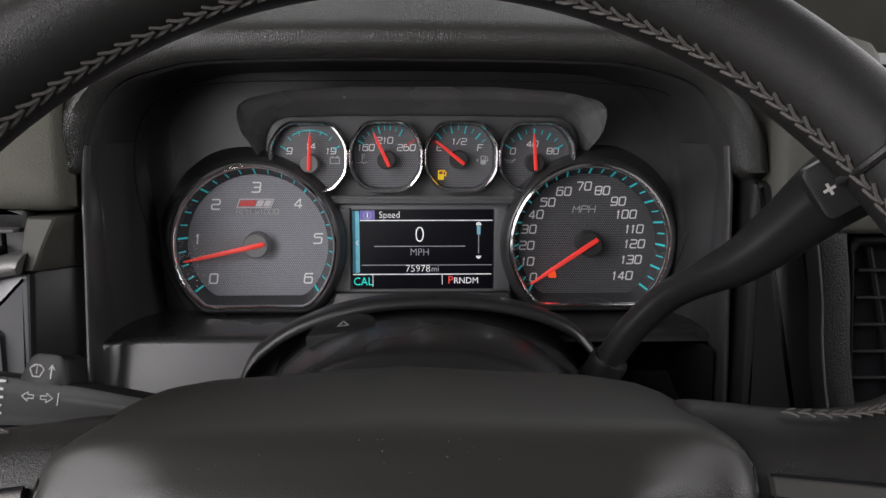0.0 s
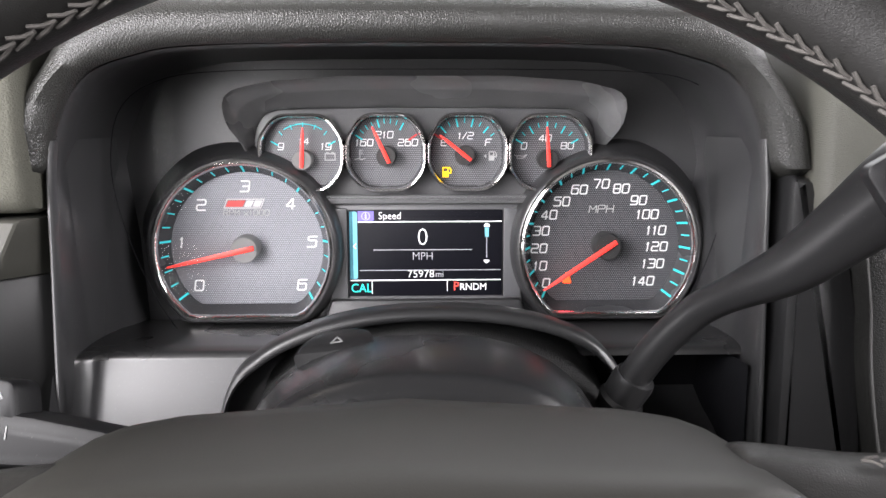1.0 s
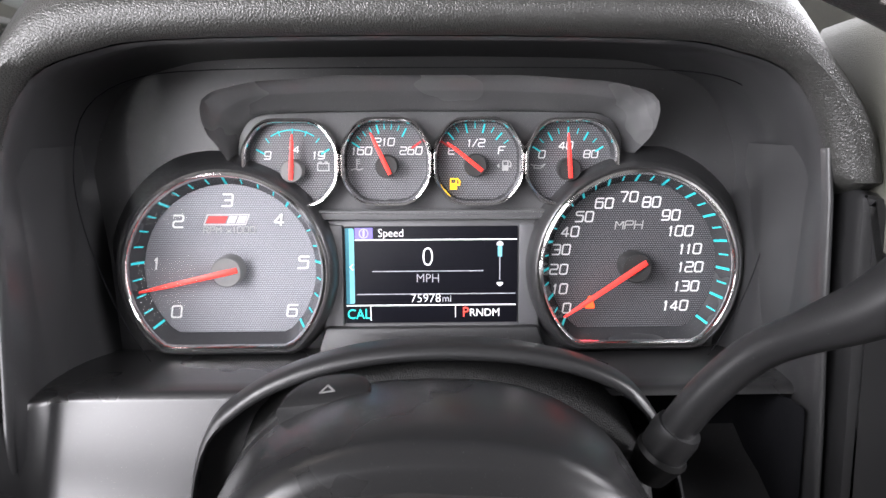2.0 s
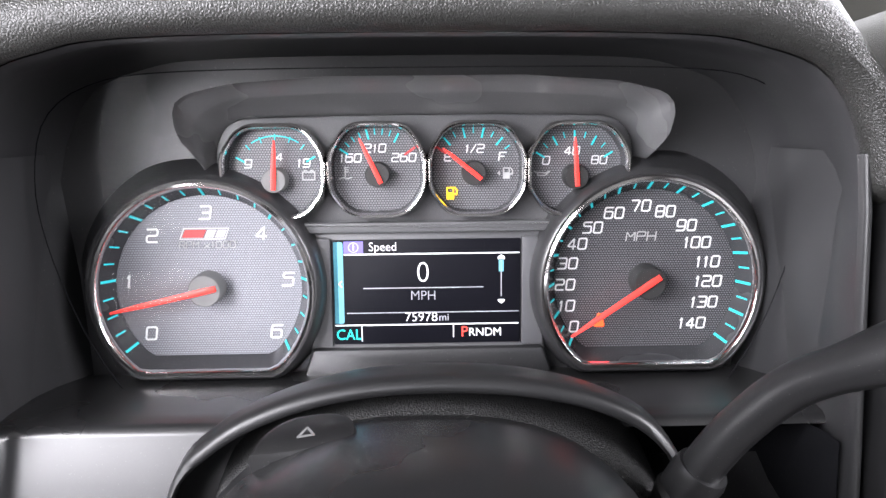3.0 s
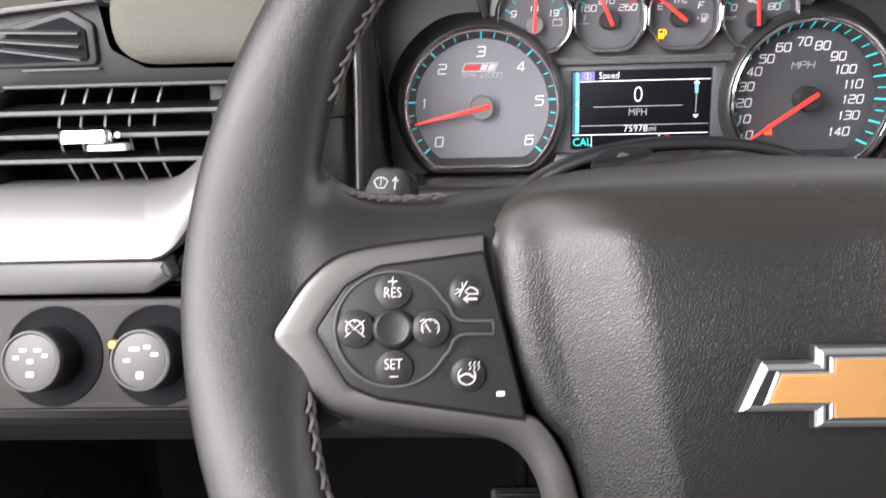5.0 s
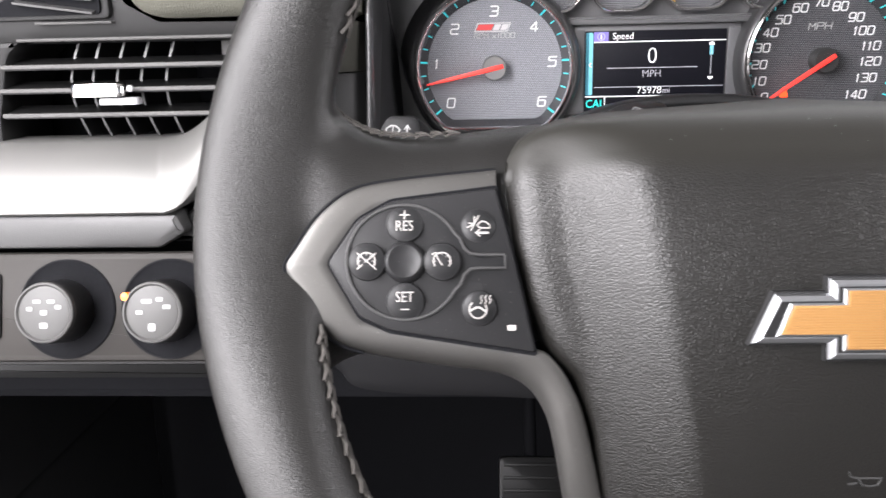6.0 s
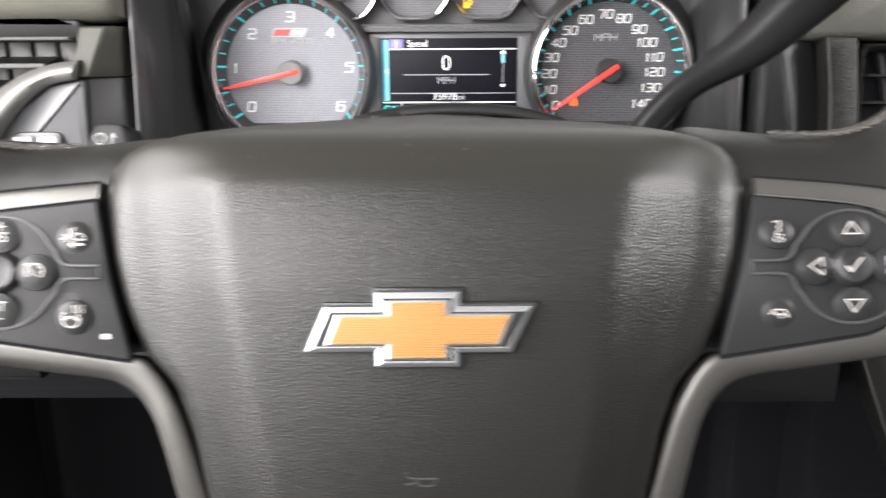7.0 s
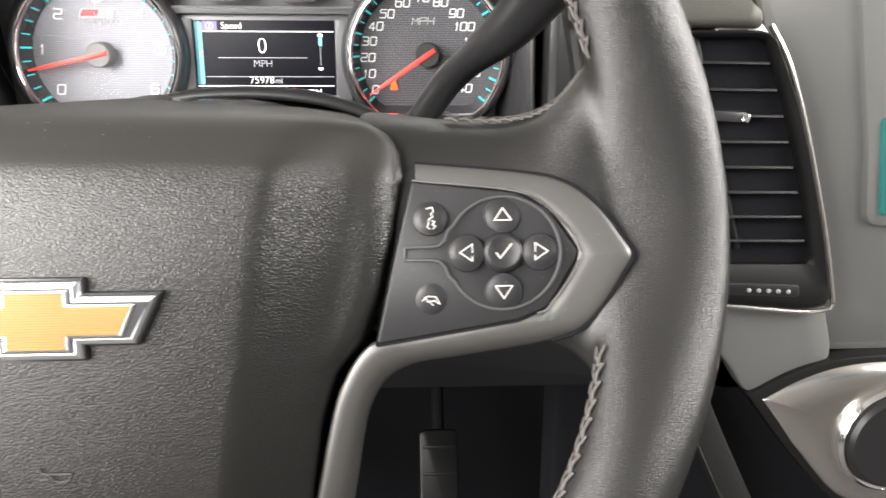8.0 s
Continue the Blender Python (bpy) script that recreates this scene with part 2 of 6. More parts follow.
def weave_face(name, light, dark, rough):
    """A gauge face with a fine woven rhombic print."""
    m = bpy.data.materials.new(name)
    m.use_nodes = True
    t = m.node_tree
    p = t.nodes["Principled BSDF"]
    p.inputs["Roughness"].default_value = rough
    p.inputs["Metallic"].default_value = 0.25
    at = t.nodes.new("ShaderNodeTexCoord").outputs["Object"]
    turn = t.nodes.new("ShaderNodeMapping")
    turn.inputs["Rotation"].default_value = (radians(90), 0, 0)
    t.links.new(at, turn.inputs["Vector"])
    brick = t.nodes.new("ShaderNodeTexBrick")
    brick.offset = 0.5
    for key, value in (("Scale", 1.0), ("Mortar Size", 0.00036), ("Mortar Smooth", 0.7), ("Bias", 0.0), ("Brick Width", 0.00135), ("Row Height", 0.00118)):
        brick.inputs[key].default_value = value
    brick.inputs["Color1"].default_value = (*light, 1)
    brick.inputs["Color2"].default_value = (*[c * 0.9 for c in light], 1)
    brick.inputs["Mortar"].default_value = (*dark, 1)
    t.links.new(turn.outputs[0], brick.inputs["Vector"])
    t.links.new(brick.outputs["Color"], p.inputs["Base Color"])
    b = t.nodes.new("ShaderNodeBump")
    b.inputs["Strength"].default_value, b.inputs["Distance"].default_value = 0.12, 0.0002
    b.invert = True
    t.links.new(brick.outputs["Fac"], b.inputs["Height"])
    t.links.new(b.outputs[0], p.inputs["Normal"])
    return m


# One weave in three tones: tachometer palest, small gauges between, speedometer darkest.
FACE_PALE = weave_face("gauge_face_pale", (0.385, 0.39, 0.425), (0.150, 0.150, 0.168), 0.46)
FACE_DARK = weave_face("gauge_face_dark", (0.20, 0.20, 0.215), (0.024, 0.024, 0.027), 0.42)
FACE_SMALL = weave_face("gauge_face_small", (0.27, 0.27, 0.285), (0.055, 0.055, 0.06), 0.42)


def clear(name, tint, gloss):
    m = bpy.data.materials.new(name)
    m.use_nodes = True
    t = m.node_tree
    t.nodes.remove(t.nodes["Principled BSDF"])
    a, b, f, mix = (t.nodes.new(k) for k in ("ShaderNodeBsdfTransparent", "ShaderNodeBsdfGlossy", "ShaderNodeFresnel", "ShaderNodeMixShader"))
    a.inputs["Color"].default_value = (*tint, 1)
    b.inputs["Roughness"].default_value = 0.06
    f.inputs["IOR"].default_value = gloss
    t.links.new(f.outputs[0], mix.inputs[0])
    t.links.new(a.outputs[0], mix.inputs[1])
    t.links.new(b.outputs[0], mix.inputs[2])
    t.links.new(mix.outputs[0], t.nodes["Material Output"].inputs["Surface"])
    return m


GLASS = clear("window_glass", (0.93, 0.95, 0.94), 1.45)
LENS = clear("cluster_lens", (0.97, 0.97, 0.97), 1.13)

# ---- building helpers ----


def thing(name, at, label, category, group="", kind=""):
    ob = new(name)
    ob.empty_display_size = 0.02
    ob.location = at
    return tagged(ob, label, category, group, kind)


def finish(bm, material_used, name, sharp=38):
    bmesh.ops.remove_doubles(bm, verts=bm.verts, dist=1e-6)
    bmesh.ops.recalc_face_normals(bm, faces=bm.faces)
    for f in bm.faces:
        f.smooth = True
    for e in bm.edges:
        if len(e.link_faces) == 2 and e.calc_face_angle(0) > radians(sharp):
            e.smooth = False
    me = bpy.data.meshes.new(name)
    bm.to_mesh(me)
    bm.free()
    me.materials.append(material_used)
    return me


def world_of(ob):
    m = ob.matrix_basis.copy()
    while ob.parent:
        m = ob.parent.matrix_basis @ ob.matrix_parent_inverse @ m
        ob = ob.parent
    return m


def part(name, bm, material_used, parent=None, label="", sharp=38):
    ob = new(name, finish(bm, material_used, name, sharp))
    if parent:
        ob.parent = parent
        ob.matrix_parent_inverse = world_of(parent).inverted()
    return tagged(ob, label)


def setting(name, bm, material_used, label, category):
    return tagged(part(name, bm, material_used), label, category, kind="structure")


def rounded(points, r, steps=5):
    """A closed outline with its corners rounded; r: one radius or one for each corner."""
    out, n = [], len(points)
    for i, p in enumerate(points):
        p = Vector(p)
        a, b = Vector(points[i - 1]) - p, Vector(points[(i + 1) % n]) - p
        q = r[i] if isinstance(r, (list, tuple)) else r
        half = a.angle(b) / 2
        if q <= 0 or half > radians(88):
            out.append(p)
            continue
        d = min(q / math.tan(half), a.length * 0.48, b.length * 0.48)
        s, e = p + a.normalized() * d, p + b.normalized() * d
        for k in range(steps + 1):
            f = k / steps
            out.append(s * (1 - f) ** 2 + p * 2 * f * (1 - f) + e * f * f)
    return out


def resample(points, count, closed=True):
    pts = [Vector(p) for p in points] + ([Vector(points[0])] if closed else [])
    run = [0.0]
    for a, b in zip(pts, pts[1:]):
        run.append(run[-1] + (b - a).length)
    out, k = [], 0
    for i in range(count):
        s = run[-1] * i / (count if closed else count - 1)
        while k < len(run) - 2 and run[k + 1] < s:
            k += 1
        f = (s - run[k]) / max(run[k + 1] - run[k], 1e-9)
        out.append(pts[k].lerp(pts[k + 1], min(1, f)))
    return out


def smooth_line(points, count):
    """A Catmull-Rom line through points (any dimension), with count points."""
    pts = [Vector(p) for p in points]
    pts = [2 * pts[0] - pts[1]] + pts + [2 * pts[-1] - pts[-2]]
    out, spans = [], len(pts) - 3
    for i in range(count):
        u = spans * i / (count - 1)
        k = min(int(u), spans - 1)
        f = u - k
        a, b, c, d = pts[k : k + 4]
        out.append(0.5 * ((2 * b) + (c - a) * f + (2 * a - 5 * b + 4 * c - d) * f * f + (3 * b - a - 3 * c + d) * f**3))
    return out


def interpolate(x, table):
    if x <= table[0][0]:
        return table[0][1]
    for (a, p), (b, q) in zip(table, table[1:]):
        if x <= b:
            return p + (q - p) * (x - a) / (b - a)
    return table[-1][1]


def loft(rings, closed=True, cap_start=False, cap_end=False, bm=None):
    bm = bm or bmesh.new()
    rows = [[bm.verts.new(p) for p in ring] for ring in rings]
    n = len(rows[0])
    for a, b in zip(rows, rows[1:]):
        for i in range(n if closed else n - 1):
            j = (i + 1) % n
            bm.faces.new((a[i], a[j], b[j], b[i]))
    if cap_start:
        bm.faces.new(rows[0][::-1])
    if cap_end:
        bm.faces.new(rows[-1])
    return bm


def tube(path, radii, sides=16, bm=None, ellipse=1.0, up=(0, 0, 1), caps=True):
    """A round or oval bar along a path of points."""
    rings, pts = [], [Vector(p) for p in path]
    for i, p in enumerate(pts):
        d = (pts[min(i + 1, len(pts) - 1)] - pts[max(i - 1, 0)]).normalized()
        s = d.cross(Vector(up)).normalized()
        v = s.cross(d).normalized()
        r = radii[i] if isinstance(radii, (list, tuple)) else radii
        rings.append([p + s * math.cos(2 * math.pi * k / sides) * r + v * math.sin(2 * math.pi * k / sides) * r * ellipse for k in range(sides)])
    return loft(rings, True, caps, caps, bm)


def slab(outline, m, low, high, bevel=0.0, bm=None):
    """A plate of the 2D outline, from height low to high along m's z, with a bevelled upper edge."""
    bm = bm or bmesh.new()
    flat = [Vector(p).to_2d() for p in outline]
    area = sum(a.x * b.y - b.x * a.y for a, b in zip(flat, flat[1:] + flat[:1]))
    if area < 0:
        flat = flat[::-1]
    n = len(flat)

    def inset(d):
        out = []
        for i, p in enumerate(flat):
            a, b = (p - flat[i - 1]), (flat[(i + 1) % n] - p)
            a = a.normalized() if a.length > 1e-9 else b.normalized()
            b = b.normalized() if b.length > 1e-9 else a
            nv = Vector((-a.y - b.y, a.x + b.x))
            k = max(0.5, 1 + a.dot(b)) if nv.length else 1
            out.append(p + nv * d / k)
        return out

    levels = [(0, low), (0, high)] if not bevel else [(0, low), (0, high - bevel), (bevel * 0.3, high - bevel * 0.3), (bevel, high)]
    return loft([[m @ Vector((*q, z)) for q in inset(d)] for d, z in levels], True, True, True, bm)


def box(m, size, bevel=0.0, bm=None):
    w, d, h = size
    r = [(-w / 2, -d / 2), (w / 2, -d / 2), (w / 2, d / 2), (-w / 2, d / 2)]
    return slab(rounded(r, bevel * 1.5, 3) if bevel else r, m, -h / 2, h / 2, bevel, bm)


def disc_outline(r, count=40, cx=0.0, cy=0.0, ry=None):
    return [(cx + r * math.cos(2 * math.pi * k / count), cy + (ry or r) * math.sin(2 * math.pi * k / count)) for k in range(count)]


def turned(profile, m, count=40, cap=True, bm=None):
    """A lathe form: profile of (radius, height) about m's z."""
    rings = [[m @ Vector((r * math.cos(2 * math.pi * k / count), r * math.sin(2 * math.pi * k / count), z)) for k in range(count)] for r, z in profile]
    return loft(rings, True, cap, cap, bm)


def stroke(points, width, m, high=0.0002, bm=None, closed=False):
    """A raised ribbon along a 2D line."""
    bm = bm or bmesh.new()
    pts = [Vector(p).to_2d() for p in points]
    if closed:
        pts.append(pts[0])
    for a, b in zip(pts, pts[1:]):
        d = b - a
        if d.length < 1e-7:
            continue
        d.normalize()
        s = Vector((-d.y, d.x)) * width / 2
        e = d * width * 0.35
        slab([a - e - s, b + e - s, b + e + s, a - e + s], m, 0, high, 0, bm)
    return bm


def lettering(name, words, size, m, material_used, parent, label="", wide=1.0, shear=0.0, thick=0.00008, align="CENTER", bold=0.0):
    curve = bpy.data.curves.new(name, "FONT")
    curve.body, curve.size, curve.extrude, curve.shear, curve.offset = words, size, thick, shear, bold
    curve.align_x, curve.align_y, curve.resolution_u = align, "CENTER", 3
    tmp = bpy.data.objects.new(name, curve)
    me = bpy.data.meshes.new_from_object(tmp)
    bpy.data.objects.remove(tmp)
    me.materials.clear()
    me.materials.append(material_used)
    me.transform(m @ Matrix.Diagonal((wide, 1, 1, 1)))
    me.name = name
    ob = new(name, me)
    ob.parent = parent
    ob.matrix_parent_inverse = world_of(parent).inverted()
    return tagged(ob, label)


# squared instrument figures as lines on a grid: columns a to e, rows 0 to 8, strokes parted by /
FIGURES = {"0": "a0 a8 e8 e0 a0", "1": "b6 c8 c0", "2": "a8 e8 e4 a4 a0 e0", "3": "a8 e8 e0 a0/b4 e4", "4": "d0 d8 a2 e2", "5": "e8 a8 a5 e5 e0 a0", "6": "e8 a8 a0 e0 e5 a5", "7": "a8 e8 c0", "8": "a0 a8 e8 e0 a0/a4 e4", "9": "a0 e0 e8 a8 a3 e3", "/": "a0 e8", "M": "a0 a8 c3 e8 e0", "P": "a0 a8 e8 e4 a4", "H": "a0 a8/e0 e8/a4 e4", "R": "a0 a8 e8 e4 a4/c4 e0", "x": "a0 e5/a5 e0", "E": "e8 a8 a0 e0/a4 d4", "F": "e8 a8 a0/a4 d4"}


def figures(name, words, high, m, material_used, parent, wide=0.82, thick=0.15, slant=0.14):
    """Wide squared figures with rounded corners, centred on m."""
    bm, w = bmesh.new(), high * wide
    step = [w * (0.62 if c in "1/" else 0.45 if c == " " else 1.0) + high * 0.26 for c in words]
    x = -(sum(step) - high * 0.26) / 2
    for c, go in zip(words, step):
        for run in FIGURES.get(c, "").split("/"):
            pts = []
            for spot in run.split():
                u, v = "abcde".index(spot[0]) / 4, int(spot[1]) / 8
                u = u if c not in "1/" else u * 0.62
                pts.append(Vector((x + u * w + slant * (v - 0.5) * high, (v - 0.5) * high)))
            closed = len(pts) > 3 and pts[0] == pts[-1]
            if closed:
                pts = pts[:-1]
            out = []
            for i, p in enumerate(pts):
                if not closed and i in (0, len(pts) - 1):
                    out.append(p)
                    continue
                a, b = pts[i - 1] - p, pts[(i + 1) % len(pts)] - p
                cut = min(high * 0.15, a.length * 0.4, b.length * 0.4)
                out += [p + a.normalized() * cut, p + (a.normalized() + b.normalized()) * cut * 0.28, p + b.normalized() * cut]
            if out:
                stroke(out, high * thick, m, 0.0002, bm, closed)
        x += go
    return part(name, bm, material_used, parent)


def front(y=0.0, x=0.0, z=0.0):
    """A plane that faces the driver: its x to the right, its y up, its z towards the driver."""
    return pose(x, y, z, 90)


# ---- cab shell ----
def shell():
    bm = box(pose(0.28, -0.75, -0.02), (1.95, 2.6, 0.04))
    setting("floor", bm, CARPET, "black cab floor carpet", "floor")
    bm = box(pose(0.28, -0.95, 1.42), (1.95, 2.0, 0.04), 0.01)
    setting("ceiling", bm, CLOTH, "light grey cloth headliner", "ceiling")
    for name, x in (("wall_left", -0.66), ("wall_right", 1.22)):
        bm = box(pose(x, -0.75, 1.37), (0.05, 2.6, 0.08), 0.01)
        # Opening in the left side is added to go with the low fill.
        if x < 0:
            box(pose(x, -0.75, 0.15), (0.05, 2.6, 0.30), 0.01, bm)
            box(pose(x, 0.20, 0.56), (0.05, 0.70, 0.52), 0.01, bm)
            box(pose(x, -1.60, 0.56), (0.05, 0.90, 0.52), 0.01, bm)
        else:
            box(pose(x, -0.75, 0.41), (0.05, 2.6, 0.82), 0.01, bm)
        box(pose(x, -1.15, 1.08), (0.05, 0.12, 0.54), 0.01, bm)
        # Left side takes a darker material, holding the footwell's shade in its colour.
        setting(name, bm, PANEL if x < 0 else DOOR, "cab side with an added opening, darkened as footwell shade" if x < 0 else "grey vinyl door trim below the side windows", "wall")
    # Unseen rear wall, kept pale to bounce light onto the airbag cover.
    bm = box(pose(0.28, -2.05, 0.48), (1.95, 0.05, 0.96), 0.01)
    box(pose(0.28, -2.05, 1.38), (1.95, 0.05, 0.08), 0.01, bm)
    setting("wall_rear", bm, TRIM, "grey unseen rear wall below the back window, for bounced light", "wall")
    # Firewall colour is near black so the footwell reads as shaded.
    bm = box(pose(0.28, 0.62, 0.40), (1.95, 0.05, 0.86), 0.01)
    setting("wall_front", bm, SHADEBLACK, "firewall below the windscreen, near black to give its shade", "wall")
    for name, x in (("pillar_left", -0.64), ("pillar_right", 1.20)):
        bm = tube([(x, 0.60, 0.84), (x + (0.04 if x < 0 else -0.04), 0.30, 1.12), (x + (0.07 if x < 0 else -0.07), 0.02, 1.40)], 0.035, 12, ellipse=0.7)
        setting(name, bm, CLOTH, "light grey cloth covered windscreen pillar", "pillar")
    rings = []
    for k in range(9):
        f = k / 8
        y, z = 0.62 - 0.60 * f, 0.84 + 0.56 * f
        rings.append([(-0.64 + 0.07 * f + (1.84 - 0.14 * f) * i / 10, y + 0.06 * math.sin(math.pi * i / 10), z) for i in range(11)])
    glass = setting("window_1", loft(rings, False), GLASS, "clear raked windscreen glass", "window")
    glass.visible_shadow = False


shell()

# ---- dashboard ----
dash = thing("dashboard", (0.28, 0.15, 0.45), "black vinyl truck dashboard with a hooded instrument binnacle", "dashboard")


HX = -0.0070  # the hood, its posts and the shelf stand off the gauges' middle


def hood_outline(grow, drop=0.0):
    """The arch over the gauges, from its left foot over the top to its right foot, as (x, z)."""
    w, top, foot = 0.173 + grow, 0.866 + grow * 0.95, 0.808 - drop
    pts = [(-w - 0.002, foot), (-w + 0.004, foot + 0.022), (-w + 0.018, foot + 0.044), (-0.132 - grow * 0.8, top - 0.005), (-0.100, top), (0.0, top + 0.0015), (0.100, top), (0.132 + grow * 0.8, top - 0.005), (w - 0.018, foot + 0.044), (w - 0.004, foot + 0.022), (w + 0.002, foot)]
    return smooth_line([(HX + x, z, 0) for x, z in pts], 61)


def hood():
    """The padded lip: a rolled section swept along the arch, running back into the dash top."""
    rings = []
    section = [(0.0015, -0.085), (0.0000, -0.096), (0.0005, -0.102), (0.0035, -0.1075), (0.0095, -0.1115), (0.0165, -0.109), (0.0215, -0.102), (0.0245, -0.091), (0.0254, -0.080), (0.0262, -0.070), (0.0267, -0.060), (0.0270, -0.052), (0.0272, -0.044), (0.0275, -0.030), (0.0282, 0.010), (0.0285, 0.040), (0.029, 0.110), (0.029, 0.175)]
    for grow, y in section:
        line, lift = hood_outline(grow), interpolate(y, ((-0.102, 0.0), (-0.091, 0.0040), (-0.080, 0.0100), (-0.070, 0.0150), (-0.060, 0.0190), (-0.052, 0.0215), (-0.044, 0.0230), (0.040, 0.0230), (0.175, 0.0)))
        rings.append([(p.x, y, p.y + lift * max(0.0, min(1.0, (p.y - 0.820) / 0.055))) for p in line])
    bm = loft(rings, False)
    # rounded feet
    for end in (0, 60):
        foot = [Vector(r[end]) for r in rings]
        mid = sum(foot, Vector()) / len(foot)
        low = [v.lerp(mid, 0.25) + Vector((0, 0, -0.006)) for v in foot]
        lower = [v.lerp(mid, 0.7) + Vector((0, 0, -0.0095)) for v in foot]
        loft([foot, low, lower, [mid + Vector((0, 0, -0.0098))] * len(foot)], False, bm=bm)
    part("hood_pad", bm, DASH, dash, "grained black padded binnacle hood", 60)


hood()


def binnacle():
    """The smooth black surround between the hood and the gauges, with its shelf below."""
    def ring(grow, low, y, narrow=0.0):
        arch = [(p.x, p.y) for p in hood_outline(grow)]
        x0, x1 = arch[0][0], arch[-1][0]
        loop = arch + [(x1 - narrow, 0.76), (x1 - narrow * 1.6, low), (x0 + narrow * 1.6, low), (x0 + narrow, 0.76)]
        return [(p.x, y, p.y) for p in resample([(x, z, 0) for x, z in loop], 140)]

    rings = [ring(0.0005, 0.640, -0.0985), ring(-0.0005, 0.640, -0.092), ring(0.003, 0.650, -0.070), ring(0.007, 0.664, -0.040), ring(0.006, 0.684, -0.014, 0.003), ring(0.001, 0.696, 0.006, 0.006)]
    part("binnacle_surround", loft(rings, True, False, True), BEZEL, dash, "smooth black plastic binnacle surround with dust", 50)
    # ledge with a crisp front edge and the upright panel below it, both turning forward at their ends
    ledge = [(0.004, 0.7080), (-0.030, 0.7090), (-0.060, 0.7098), (-0.0705, 0.7098), (-0.0740, 0.7086), (-0.0752, 0.7060)]
    face = [(-0.0752, 0.7060), (-0.0785, 0.6985), (-0.0890, 0.672), (-0.1020, 0.640), (-0.1180, 0.600)]
    x0, x1 = HX - 0.180, HX + 0.180

    def across(y, z, first, last, count):
        row = []
        for i in range(count):
            x = first + (last - first) * i / (count - 1)
            near = max(0.0, 0.012 - (x - x0)) / 0.012
            row.append((x, y - 0.026 * near**1.6, z))
        return row

    part("gauge_shelf", loft([across(y, z, x0, x1, 73) for y, z in ledge], False), SHELF, dash, "satin black ledge below the gauges", 50)
    part("lower_panel", loft([across(y, z, x0, 0.060, 55) for y, z in face], False), PANEL, dash, "satin grey black panel under the ledge", 50)
    # key recess on the other side of the column, shade put in as near black
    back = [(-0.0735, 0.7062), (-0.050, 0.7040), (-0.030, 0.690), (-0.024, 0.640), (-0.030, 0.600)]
    part("key_recess", loft([across(y, z, 0.060, x1 - 0.012, 30) + [(x1 - 0.0085, y * 0.6 - 0.0385, z), (x1 - 0.0078, -0.0965, z)] for y, z in back], False), SHADEBLACK, dash, "deep recess beside the column, shade painted near black", 50)
    # uprights at both sides of the opening, rolled towards the driver
    for s in (-1, 1):
        line = [(0.1736, -0.0975), (0.1744, -0.1008), (0.1758, -0.1018), (0.1774, -0.0995), (0.1784, -0.085), (0.1795, 0.02)]
        pts = [(p.x, p.y) for p in smooth_line([(HX + s * x, y, 0) for x, y in line], 26)]
        rings = [[(x + s * dx, y, z) for x, y in pts] for z, dx in ((0.560, 0.006), (0.606, 0.004), (0.640, 0.003), (0.700, 0.002), (0.760, 0.0), (0.800, -0.001), (0.822, -0.003))]
        part("side_post", loft(rings, False), POST, dash, "satin black upright beside the gauges", 50)


binnacle()


def column_arch():
    """The arched lip of the dashboard over the steering column."""
    line = [(-0.110, 0.640), (-0.1005, 0.698), (-0.083, 0.7195), (-0.058, 0.7325), (-0.030, 0.7395), (0.003, 0.7418), (0.038, 0.7395), (0.068, 0.7320), (0.089, 0.7185), (0.104, 0.690), (0.114, 0.640)]
    arch = smooth_line([(x, z, 0) for x, z in line], 49)
    rings = []
    for y, up in ((-0.020, -0.030), (-0.045, -0.016), (-0.075, -0.006), (-0.095, -0.001), (-0.106, -0.0005), (-0.1105, -0.0012), (-0.1122, -0.0028), (-0.1128, -0.0052), (-0.1115, -0.0068), (-0.080, -0.0078)):
        flare = 0.0 if y < -0.106 else 0.22 * ((y + 0.106) / 0.086) ** 1.3
        rings.append([(p.x * (1 + up * 1.6 + flare * min(1, max(0, (0.738 - p.y) / 0.035))), y, p.y + up) for p in arch])
    part("column_arch", loft(rings, False), ARCH, dash, "satin black arched trim over the column", 60)


column_arch()


